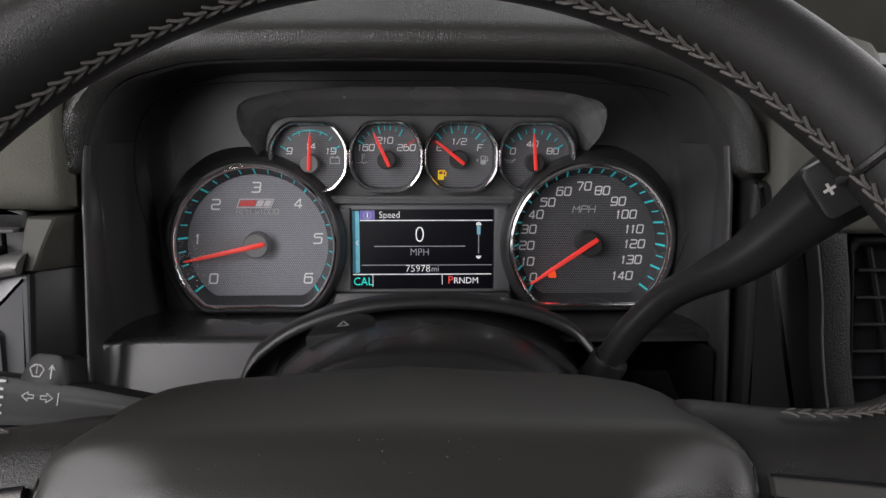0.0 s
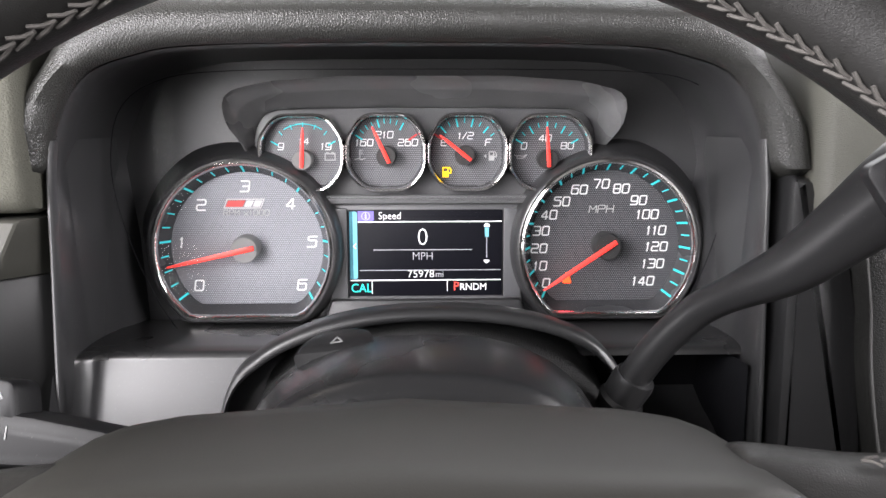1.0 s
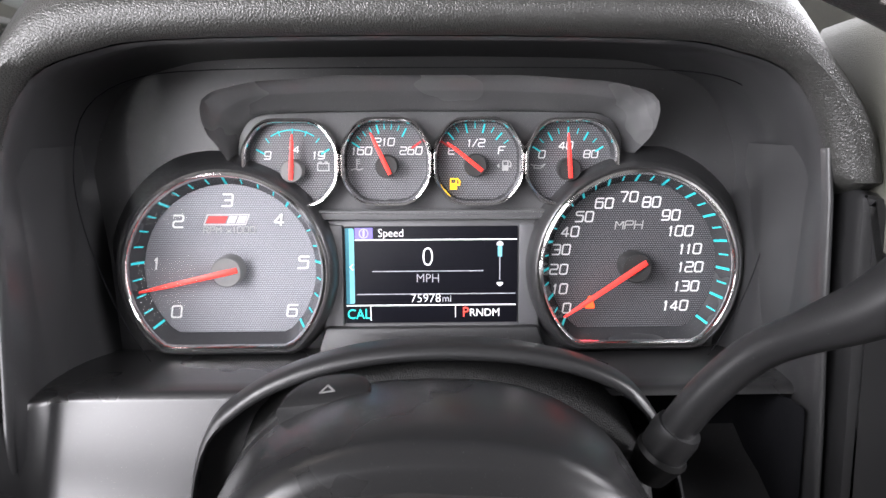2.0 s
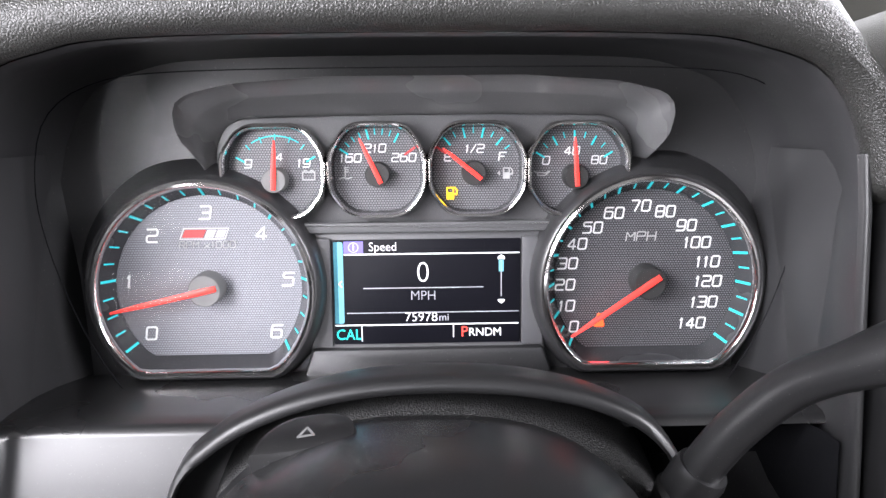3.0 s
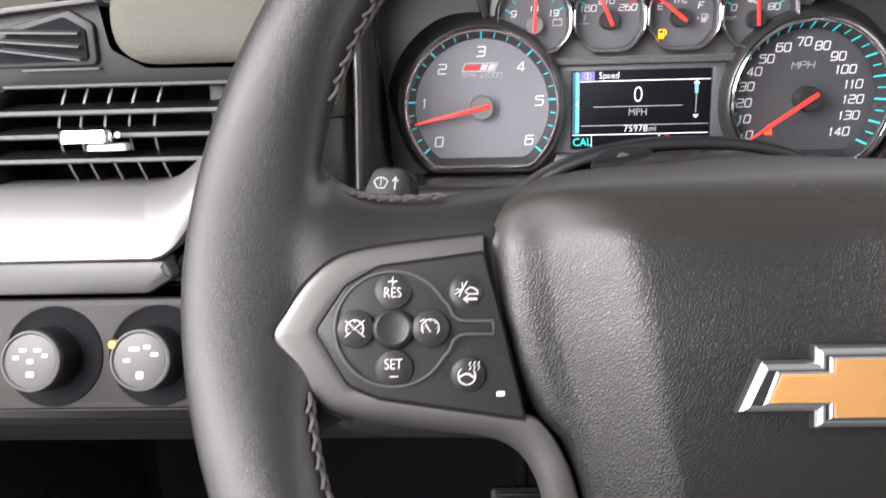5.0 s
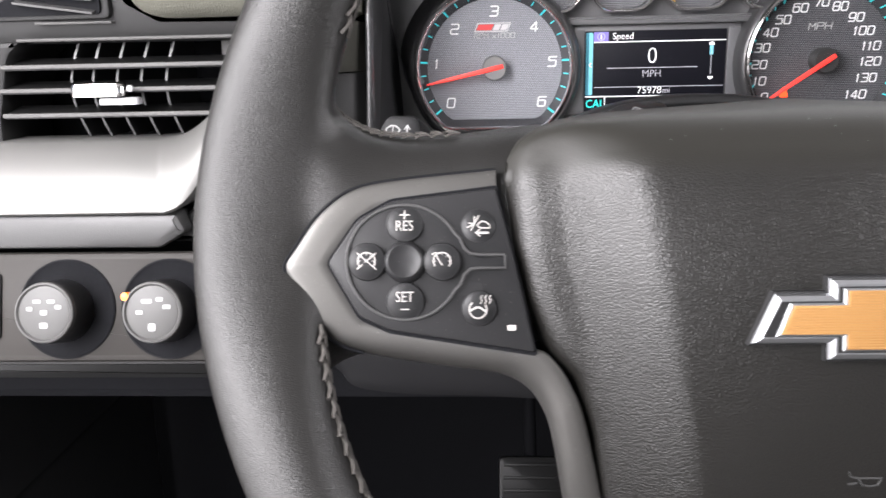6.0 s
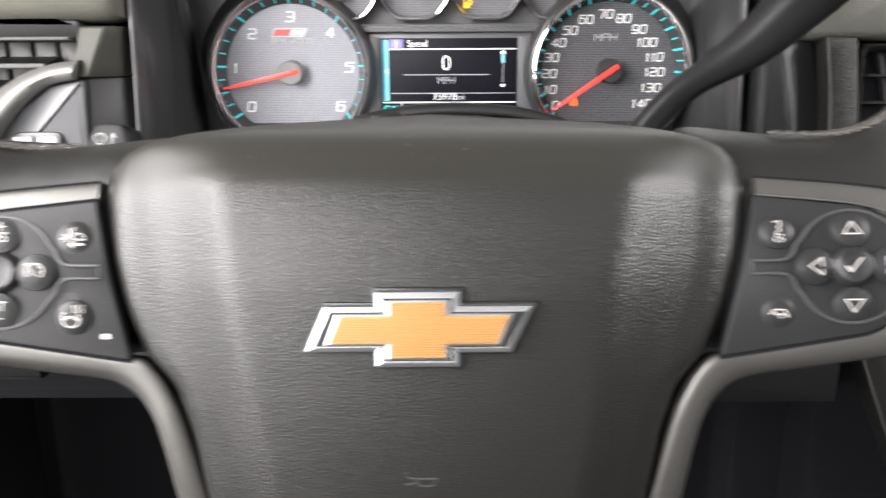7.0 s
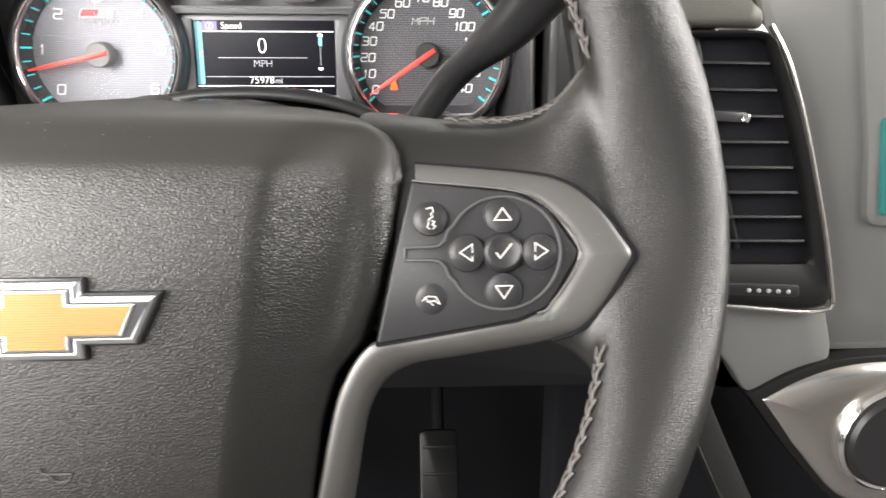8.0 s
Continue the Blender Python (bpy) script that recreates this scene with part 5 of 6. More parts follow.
def cluster_lens():
    edge = smooth_line([(-0.148, 0.706), (-0.159, 0.7250), (-0.169, 0.750), (-0.1775, 0.782), (-0.1795, 0.810), (-0.172, 0.838), (-0.150, 0.8535), (-0.110, 0.8590), (0.0, 0.8600), (0.110, 0.8590), (0.150, 0.8535), (0.170, 0.838), (0.1775, 0.810), (0.1755, 0.782), (0.168, 0.750), (0.158, 0.7250), (0.147, 0.706)], 60)
    rings = [[(p.x, -0.018 - 0.012 * ((p.y - 0.70) / 0.16), p.y) for p in edge]]
    bm = bmesh.new()
    vs = [bm.verts.new(v) for v in rings[0]]
    bm.faces.new(vs)
    ob = part("lens", bm, LENS, cluster, "clear scratched plastic lens")
    ob.visible_shadow = False
    rim = [(p.x, -0.0195 - 0.012 * ((p.y - 0.70) / 0.16), p.y) for p in edge]
    part("lens_edge", tube(rim, 0.00028, 6), SHADEBLACK, cluster, "dark edge of the lens")


cluster_lens()

# ---- steering column, levers ----
column = thing("steering_column", (-0.004, -0.19, 0.62), "black plastic steering column shroud with a hazard switch", "steering column")


def column_parts():
    # grained boot between the dash arch and the shroud
    rings = []
    for y, s, dz in ((-0.070, 1.00, -0.0125), (-0.098, 0.985, -0.0150), (-0.110, 0.97, -0.0175), (-0.119, 0.945, -0.0215), (-0.126, 0.90, -0.031)):
        arch = smooth_line([(-0.096, 0.62, 0), (-0.088, 0.700, 0), (-0.074, 0.7220, 0), (-0.050, 0.7375, 0), (0.0, 0.7460, 0), (0.052, 0.7370, 0), (0.081, 0.7215, 0), (0.096, 0.695, 0), (0.104, 0.62, 0)], 41)
        rings.append([(p.x * s, y, p.y + dz) for p in arch])
    part("boot", loft(rings, False), BOOT, column, "crinkled black column boot", 70)
    rings = []
    for y, w, top, flat in ((-0.114, 0.080, 0.7195, 0.0), (-0.117, 0.0815, 0.7275, 0.0), (-0.126, 0.083, 0.7322, 0.0), (-0.150, 0.084, 0.7388, 0.0), (-0.180, 0.083, 0.7405, 0.0), (-0.205, 0.0805, 0.7396, 0.0), (-0.2110, 0.0795, 0.7380, 0.0), (-0.2145, 0.0780, 0.7345, 0.0), (-0.2160, 0.0770, 0.7320, 0.0), (-0.245, 0.071, 0.7260, 0.0), (-0.262, 0.066, 0.7180, 0.0), (-0.268, 0.060, 0.7080, 0.0)):
        ring = []
        for k in range(48):
            a = 2 * math.pi * k / 48
            c, s = math.cos(a), math.sin(a)
            x = w * abs(c) ** 0.80 * (1 if c > 0 else -1)
            z = (top - 0.655) * abs(s) ** 0.75 if s > 0 else -0.055 * abs(s) ** 0.75
            ring.append((-0.002 + x, y, 0.655 + z))
        rings.append(ring)
    part("shroud", loft(rings, True, True, True), SHROUD, column, "smooth satin black shroud", 80)
    m = pose(-0.0395, -0.1540, 0.7340, 14, -7, 2) @ Matrix.Scale(0.92, 4)
    edge = smooth_line([(-0.0195, -0.0075), (-0.0155, 0.0035), (-0.006, 0.0115), (0.008, 0.0115), (0.0155, 0.0065), (0.0172, -0.001), (0.0130, -0.0070), (-0.004, -0.0085)], 40)
    key = part("hazard_switch", slab([p.to_2d() for p in edge] , m, -0.004, 0.0038, 0.0018), PLASTIC, column, "black hazard switch with a triangle")
    tri = [(-0.0026, -0.0012), (0.0028, -0.0012), (0.0003, 0.0036)]
    part("triangle", stroke(tri, 0.0009, m @ pose(0, 0, 0.0037), 0.0003, closed=True), HUBCAP, key)


column_parts()


def gear_lever():
    ob = thing("gear_lever", (0.095, -0.13, 0.70), "black column gear lever with plus and minus buttons", "gear lever")
    path = smooth_line([(0.0885, -0.124, 0.6930), (0.0958, -0.131, 0.7110), (0.1060, -0.139, 0.7305), (0.1185, -0.151, 0.7490), (0.1305, -0.168, 0.7618), (0.1428, -0.184, 0.7738), (0.1550, -0.199, 0.7905), (0.1645, -0.213, 0.8060), (0.1715, -0.225, 0.8160), (0.1770, -0.233, 0.8225)], 40)
    radii = []
    for k in range(40):
        f = k / 39
        radii.append(0.0086 + 0.0131 * max(0, (f - 0.42) / 0.58) ** 0.9 if f < 0.88 else (0.0086 + 0.0131 * ((f - 0.42) / 0.58) ** 0.9) * math.sqrt(max(0.02, 1 - ((f - 0.88) / 0.125) ** 2)))
    part("arm", tube(path, radii, 24, ellipse=0.88), PLASTIC, ob, "thick moulded black arm", 60)
    part("collar", turned([(0.0098, -0.010), (0.0102, 0.001), (0.0094, 0.004)], pose(0.0955, -0.1310, 0.7095, 20, 24), 24), PLASTIC, ob)
    part("collar", turned([(0.0084, -0.014), (0.0112, -0.002), (0.0100, 0.0)], pose(0.0925, -0.1285, 0.7020, 20, 24), 24), LOUVRE, ob)
    m = look((0.1590, -0.2335, 0.8125), (0.02, -0.80, 0.86)) @ pose(0, 0, 0, 0, 180) @ pose(0, 0, 0, 0, 0, 32)
    pad = part("button_pad", slab(rounded([(-0.0135, -0.0110), (0.0150, -0.0110), (0.0150, 0.0110), (-0.0135, 0.0110)], 0.004), m, -0.006, 0.0032, 0.001), SWITCH, ob, "black rocker pad")
    bm = stroke([(-0.0092, 0), (-0.0052, 0)], 0.0011, m @ pose(0, 0, 0.0031), 0.0003)
    stroke([(-0.0072, -0.0020), (-0.0072, 0.0020)], 0.0011, m @ pose(0, 0, 0.0031), 0.0003, bm)
    part("plus_mark", bm, PRINT, pad)
    part("divider", stroke([(0.0003, -0.0035), (0.0003, 0.0035)], 0.0006, m @ pose(0, 0, 0.0031), 0.0003), LABEL, pad)
    part("minus_mark", stroke([(0.0055, -0.0025), (0.0055, 0.0025)], 0.0011, m @ pose(0, 0, 0.0031), 0.0003), PRINT, pad)


gear_lever()


def stalk():
    ob = thing("indicator_stalk", (-0.08, -0.19, 0.715), "flat black indicator stalk with printed wiper symbols", "stalk")
    m = pose(-0.1655, -0.212, 0.7222, 72, 0.5, -14)
    edge = rounded([(-0.078, -0.0138), (-0.012, -0.0130), (0.030, -0.0105), (0.080, -0.007), (0.080, 0.003), (0.030, 0.0072), (-0.010, 0.0088), (-0.078, 0.0095)], [0.005, 0.01, 0.01, 0.002, 0.002, 0.01, 0.01, 0.005], 5)
    body = part("body", slab(edge, m, -0.010, 0.008, 0.0035), STALK, ob)
    part("upper_button", slab(rounded([(0.000, 0.004), (0.025, 0.004), (0.021, 0.0185), (0.006, 0.0185)], [0.002, 0.002, 0.006, 0.006], 6), m, -0.006, 0.0072, 0.002), STALK, ob)
    part("collar_groove", box(m @ pose(-0.0085, -0.0022, 0.0078), (0.0014, 0.0205, 0.002), 0.0004), SHADEBLACK, ob)
    part("collar_groove", box(m @ pose(-0.0300, -0.0022, 0.0078), (0.0010, 0.0205, 0.002), 0.0004), SHADEBLACK, ob)
    part("end_wheel", slab(rounded([(-0.060, -0.0115), (-0.042, -0.0115), (-0.042, -0.0015), (-0.060, -0.0015)], 0.002), m, 0.004, 0.0102, 0.0015), STALK, ob, "ribbed black turning ring")
    top = m @ pose(0, 0, 0.0080)
    w = 0.00042
    # washer with its arrow on the upper button
    high = top @ pose(0, 0, -0.0008)
    bm = stroke(arc(0.0036, 155, 25, 8, 0.0098, 0.0100), w, high, 0.0003)
    stroke([(0.0066, 0.0116), (0.0082, 0.0088), (0.0114, 0.0088), (0.0130, 0.0116)], w, high, 0.0003, bm)
    for k in range(3):
        stroke([(0.0084 + 0.0014 * k, 0.0136), (0.0084 + 0.0014 * k, 0.0128)], w * 0.8, high, 0.0003, bm)
    stroke([(0.0098, 0.0134), (0.0098, 0.0100)], w * 0.8, high, 0.0003, bm)
    stroke([(0.0165, 0.0084), (0.0165, 0.0136)], w * 1.2, high, 0.0003, bm)
    stroke([(0.0153, 0.0120), (0.0165, 0.0138), (0.0177, 0.0120)], w, high, 0.0003, bm)
    part("washer_symbol", bm, LABEL, body)

    def arrow(x, s):
        return [(x - s * 0.0028, 0.0008), (x, 0.0026), (x, 0.0015), (x + s * 0.0026, 0.0015), (x + s * 0.0026, 0.0001), (x, 0.0001), (x, -0.0010)]

    bm = stroke(arrow(0.008, 1), w * 0.8, top, 0.0003, closed=True)
    stroke(arrow(0.0165, -1), w * 0.8, top, 0.0003, bm, closed=True)
    stroke([(0.0218, -0.0016), (0.0218, 0.0030)], w, top, 0.0003, bm)
    part("indicator_symbol", bm, LABEL, body)
    low = top @ pose(0, 0.003, -0.0006)
    bm = bmesh.new()
    for k in range(4):
        stroke([(0.034, -0.0022 - 0.0012 * k), (0.037, -0.0022 - 0.0012 * k)], w * 0.7, low, 0.0003, bm)
    stroke([(0.038, -0.0018), (0.041, -0.0018), (0.0428, -0.0040), (0.041, -0.0062), (0.038, -0.0062)], w, low, 0.0003, bm, closed=True)
    for x, s in ((0.0460, 1), (0.0490, -1)):
        stroke([(x, -0.0060), (x, -0.0020)], w, low, 0.0003, bm)
        stroke([(x - 0.0010, -0.004 + s * 0.0006), (x, -0.004 + s * 0.0020), (x + 0.0010, -0.004 + s * 0.0006)], w * 0.8, low, 0.0003, bm)
    part("headlamp_symbol", bm, LABEL, body)
    bm = stroke([(-0.0225, 0.0040), (-0.0205, 0.0010), (-0.0165, 0.0010), (-0.0145, 0.0040)], w, top, 0.0003)
    stroke(arc(0.0046, 150, 30, 8, -0.0185, 0.0018), w, top, 0.0003, bm)
    stroke([(-0.0185, 0.0012), (-0.0200, 0.0052)], w, top, 0.0003, bm)
    part("wiper_symbol", bm, LABEL, body)
    lettering("lettering", "FRONT", 0.0042, top @ pose(-0.0185, -0.0036, 0.0003), LABEL, body)
    # settings that cannot be read, as plain bars
    for k, ln in enumerate((0.0034, 0.0020, 0.0030, 0.0024, 0.0034)):
        part("mark", box(top @ pose(-0.0045, 0.0060 - 0.0032 * k, 0.0002), (ln, 0.0010, 0.0004)), LABEL, body)
    for k, ln in enumerate((0.012, 0.007)):
        part("mark", box(top @ pose(-0.041, 0.0058 - 0.0034 * k, 0.0002), (ln, 0.0011, 0.0004)), LABEL, body)


stalk()


# ---- pedals ----
def pedal(name, label, x0, x1, top, low):
    ob = thing(name, ((x0 + x1) / 2, 0.32, 0.0), label, "pedal", "foot pedals")
    m = pose((x0 + x1) / 2, 0.30, (top + low) / 2, 65)
    w, h = (x1 - x0) / 2, (top - low) / 2
    pad = part("pad", slab(rounded([(-w, -h), (w, -h), (w, h), (-w, h)], 0.008, 4), m, -0.008, 0.004, 0.003), LOUVRE, ob, "black ribbed rubber pad")
    for k in range(4):
        part("rib", box(m @ pose(0, -h * 0.7 + h * 1.4 * k / 3, 0.0045), (w * 1.7, 0.004, 0.002), 0.0006), LOUVRE, pad)
    mid = (x0 + x1) / 2
    part("arm", tube(smooth_line([(mid, 0.31, (top + low) / 2), (mid, 0.36, top + 0.02), (mid, 0.44, top + 0.16), (mid, 0.596, top + 0.24)], 12), 0.008, 10), SHADEBLACK, ob)


pedal("brake_pedal", "wide black rubber brake pedal in the footwell", -0.105, -0.025, 0.285, 0.220)
pedal("accelerator_pedal", "narrow black accelerator pedal in the footwell", 0.112, 0.160, 0.290, 0.150)

# ---- steering wheel ----
WM = pose(-0.0085, -0.334, 0.706, 67) @ pose(0, 0, 0, 0, 0, 0.25)
wheel = thing("steering_wheel", tuple(WM.translation), "black leather steering wheel with silver spokes and switches", "steering wheel")


def placed(bm, bend=None, m=None):
    """Bends a form built in the wheel's own plane and sets it in the cab."""
    if m:
        bm.transform(m)
    if bend:
        for v in bm.verts:
            v.co.z += bend(v.co.x, v.co.y)
    bm.transform(WM)
    return bm


def near_spoke(a, wide=20):
    """1 at the spokes' ends of the rim (three and nine o'clock), 0 away from them."""
    d = abs((math.degrees(a) + 90 + 2) % 180 - 90)
    return math.exp(-((d / wide) ** 2))


RIM_V = 0.014


def rim_point(a, b, out=0.0):
    """A point of the rim: a round the wheel, b round the leather tube (0: outside, 90: towards the driver)."""
    k = near_spoke(a)
    radial, axial = 0.0146 + 0.0056 * k + out, 0.0160 - 0.0060 * k + out
    r = 0.1803 + 0.0020 * k + radial * math.cos(b)
    # the leather is pressed flat behind the spoke trim
    press = 0.007 * k * max(0, math.sin(b)) * (0.5 - 0.5 * math.cos(b))
    return Vector((0.0032 + r * math.cos(a), RIM_V + r * math.sin(a), 0.012 - 0.013 * k + axial * math.sin(b) - press))


SPOKE = ((0.086, -0.022, 0.0500, -0.026, 0.0225), (0.100, -0.0235, 0.0485, -0.0265, 0.0245), (0.118, -0.0248, 0.0462, -0.0265, 0.0250), (0.134, -0.0245, 0.0455, -0.0255, 0.0252), (0.145, -0.0250, 0.0467, -0.0220, 0.0230), (0.154, -0.0282, 0.0510, -0.0165, 0.0185), (0.1595, -0.0340, 0.0570, -0.0120, 0.0140), (0.1645, -0.0440, 0.0625, -0.0090, 0.0100), (0.1695, -0.0640, 0.0720, -0.0070, 0.0065))


def spoke_skin(side, bm):
    """The leather of one spoke, widening where it runs into the rim."""
    rings = []
    for u, lo, hi, mid, half in SPOKE:
        hi += 0.0045 if side > 0 else 0.0020
        ring = []
        for k in range(36):
            a = 2 * math.pi * k / 36
            c, s = math.cos(a), math.sin(a)
            v = (lo + hi) / 2 + (hi - lo) / 2 * abs(c) ** 0.8 * (1 if c > 0 else -1)
            lift = 0.009 * (1 - near_spoke(math.atan2(v - RIM_V, u))) * min(1, max(0, (u - 0.142) / 0.016))
            ring.append((side * u, v, mid + lift + half * abs(s) ** 0.75 * (1 if s > 0 else -1)))
        rings.append(ring)
    if side < 0:
        rings = [r[::-1] for r in rings]
    loft(rings, True, True, True, bm)


def wheel_rim():
    rings = []
    for i in range(144):
        a = 2 * math.pi * i / 144
        ring = []
        for j in range(28):
            b = 2 * math.pi * j / 28
            # a slight groove where the leather is joined
            ring.append(rim_point(a, b, 0.0007 - 0.0006 * math.exp(-(((math.degrees(b) - 165) / 8) ** 2))))
        rings.append(ring)
    rings.append(rings[0])
    skin = loft(rings)
    for side in (-1, 1):
        spoke_skin(side, skin)
    bmesh.ops.remove_doubles(skin, verts=skin.verts, dist=1e-6)
    rim = part("rim", placed(skin), LEATHER, wheel, "black leather wrapped rim and spokes", 180)
    mould = rim.modifiers.new("mould", "REMESH")
    mould.mode, mould.voxel_size, mould.use_smooth_shade = "VOXEL", 0.0013, True
    relax = rim.modifiers.new("relax", "SMOOTH")
    relax.factor, relax.iterations = 0.5, 55
    # seams across the leather
    for deg in (38, 142, 218, 322):
        path = [rim_point(radians(deg), 2 * math.pi * j / 28, 0.0002) for j in range(29)]
        part("seam", placed(tube(path, 0.0017, 8, caps=False)), LEATHER, rim)
    # laced thread along the inner side: one V for each stitch
    bm = bmesh.new()
    for s in (-1, 1):
        path = [(-0.0032, s * -0.0002, 0.0), (0.0, s * 0.0010, 0.0007), (0.0032, s * 0.0024, 0.0)]
        tube(path, 0.00062, 5, bm)
    base = finish(bm, THREAD, "stitch")
    n = 190
    for i in range(n):
        a = 2 * math.pi * (i + 0.5) / n
        if near_spoke(a, 15) > (0.5 if math.sin(a) < 0 else 0.2):
            continue
        b = radians(170)
        p, q = rim_point(a, b, 0.0002), rim_point(a + 0.01, b, 0.0002)
        c = rim_point(a, b + 0.1, 0.0002)
        x = (q - p).normalized()
        z = x.cross(c - p).normalized()
        if z.dot(Vector((-math.cos(a), -math.sin(a), 0.4))) < 0:
            z = -z
        y = z.cross(x)
        m = Matrix((x, y, z)).transposed().to_4x4()
        m.translation = p
        ob = new("stitch", base)
        ob.parent = rim
        ob.matrix_parent_inverse = world_of(rim).inverted()
        ob.matrix_basis = WM @ m
    for side in (-1, 1):
        shift = 0.0045 if side > 0 else 0.0020
        path = smooth_line([(side * u, hi + shift - 0.0025, mid + half * 0.55) for u, lo, hi, mid, half in SPOKE[2:8]], 18)
        for p, q in zip(path, path[1:]):
            x = (q - p).normalized()
            n = Vector((-x.y, x.x, 0)) * side
            z = Vector((n.x * 0.75, n.y * 0.75, 0.65))
            z = (z - x * x.dot(z)).normalized()
            y = z.cross(x)
            m = Matrix((x, y, z)).transposed().to_4x4()
            m.translation = p + z * 0.0003
            ob = new("stitch", base)
            ob.parent = rim
            ob.matrix_parent_inverse = world_of(rim).inverted()
            ob.matrix_basis = WM @ m @ Matrix.Scale(0.72, 4)


wheel_rim()


def mirror(points, side):
    pts = [(side * x, y) for x, y in points]
    return pts if side > 0 else pts[::-1]


# the trim's band as pairs across it: outer edge, edge at the switches, how deep its outer edge rolls over
BAND = ((0.1040, 0.0305, 0.1040, 0.0232, 0.0002), (0.1360, 0.0268, 0.1352, 0.0192, 0.0002), (0.1490, 0.0234, 0.1440, 0.0145, 0.0002), (0.1582, 0.0158, 0.1490, 0.0090, 0.0002), (0.1648, 0.0058, 0.1530, 0.0028, 0.0002), (0.1680, -0.0003, 0.1541, 0.0003, 0.0002), (0.1654, -0.0058, 0.1528, -0.0024, 0.0002), (0.1562, -0.0202, 0.1452, -0.0150, 0.0002), (0.1462, -0.0257, 0.1400, -0.0176, 0.004), (0.1200, -0.0302, 0.1150, -0.0222, 0.010), (0.1085, -0.0316, 0.1010, -0.0244, 0.010), (0.1002, -0.0336, 0.0908, -0.0258, 0.010), (0.0936, -0.0380, 0.0856, -0.0302, 0.010), (0.0890, -0.0455, 0.0818, -0.0362, 0.010), (0.0862, -0.0560, 0.0776, -0.0466, 0.010), (0.0819, -0.0800, 0.0716, -0.0730, 0.010), (0.0741, -0.1130, 0.0632, -0.1130, 0.010))
PACK = [(0.1040, 0.0240), (0.1360, 0.0198), (0.1460, 0.0140), (0.1548, 0.0005), (0.1455, -0.0155), (0.1365, -0.0195), (0.0925, -0.0262), (0.0985, 0.0000)]


def cover_drop(u, v):
    """How far the middle of the wheel sinks away below its upper part."""
    d = max(0.0, 0.030 - v)
    return -0.12 * d - 1.2 * d * d


def bend(u, v):
    side = 0.0050 * max(0, (abs(u) - 0.10) / 0.065)
    return side - 2.5 * v * v if v > 0 else side + cover_drop(u, v) + 0.00468


def spokes():
    for side in (-1, 1):
        # the trim of the right spoke reaches a little further out
        far = 0.0012 if side > 0 else 0.0
        outer = smooth_line([(p[0] + far + 2 * far * min(1, max(0, (p[0] - 0.125) / 0.04)), p[1], p[4]) for p in BAND], 110)
        inner = smooth_line([(p[2] + far, p[3], 0) for p in BAND], 110)
        rings = []
        for p, q in zip(outer, inner):
            roll, sink = p.z, 0.002 * min(1, max(0, (-q.y - 0.040) / 0.030))
            ring = []
            for f, h in ((-0.06, -0.012), (-0.03, 0.0002), (0.0, 0.0016), (0.07, 0.0022), (0.30, 0.0024), (0.55, 0.0025 - roll * 0.05), (0.72, 0.0025 - roll * 0.13), (0.85, 0.0024 - roll * 0.28), (0.94, 0.0021 - roll * 0.48), (0.985, 0.0014 - roll * 0.70), (1.0, 0.0002 - roll * 0.95), (0.97, -0.0045 - roll), (0.90, -0.012 - roll)):
                ring.append((side * (q.x + (p.x - q.x) * f), q.y + (p.y - q.y) * f, h - sink))
            rings.append(ring if side > 0 else ring[::-1])
        part("spoke_trim", placed(loft(rings, True, True, True), bend), DARKSILVER, wheel, "satin silver spoke trim", 60)
        seam = [(side * (p.x + (p.x - q.x) * 0.01), p.y + (p.y - q.y) * 0.01, 0.0012) for p, q in zip(outer[:56], inner[:56])]
        part("trim_gap", placed(tube(seam, 0.0006, 6), bend), SHADEBLACK, wheel)
        switch_pack(side)
    # worn marks on the lower corner of one trim
    rng = random.Random(4)
    bm = bmesh.new()
    for k in range(16):
        u, v = 0.1465 + rng.uniform(-0.0045, 0.0045), -0.0186 + rng.uniform(-0.0018, 0.0018)
        a, ln = rng.uniform(0.2, 1.3), rng.uniform(0.0006, 0.0022)
        stroke([(u, v), (u + ln * math.cos(a), v + ln * math.sin(a) * 0.6)], rng.uniform(0.0002, 0.0006), pose(0, 0, 0.00252), 0.0001, bm)
    part("scuff", placed(bm, bend), SCUFF, wheel, "pale worn scuff marks")
    # dark core behind the cover
    core = [(-0.104, 0.034), (-0.094, -0.026), (-0.076, -0.066), (-0.06, -0.125), (0.06, -0.125), (0.076, -0.066), (0.094, -0.026), (0.104, 0.034), (0.07, 0.046), (-0.07, 0.046)]
    part("core", placed(slab(rounded(core, 0.008), Matrix.Identity(4), -0.055, -0.012, 0.004), lambda u, v: 1.1 * cover_drop(u, v)), SHADEBLACK, wheel)


def dome(r, high):
    return [(r * 1.16, -0.0004), (r * 1.10, 0.00006), (r * 1.04, high * 0.12), (r * 0.96, high * 0.28), (r * 0.86, high * 0.52), (r * 0.72, high * 0.78), (r * 0.50, high * 0.95), (r * 0.25, high)]


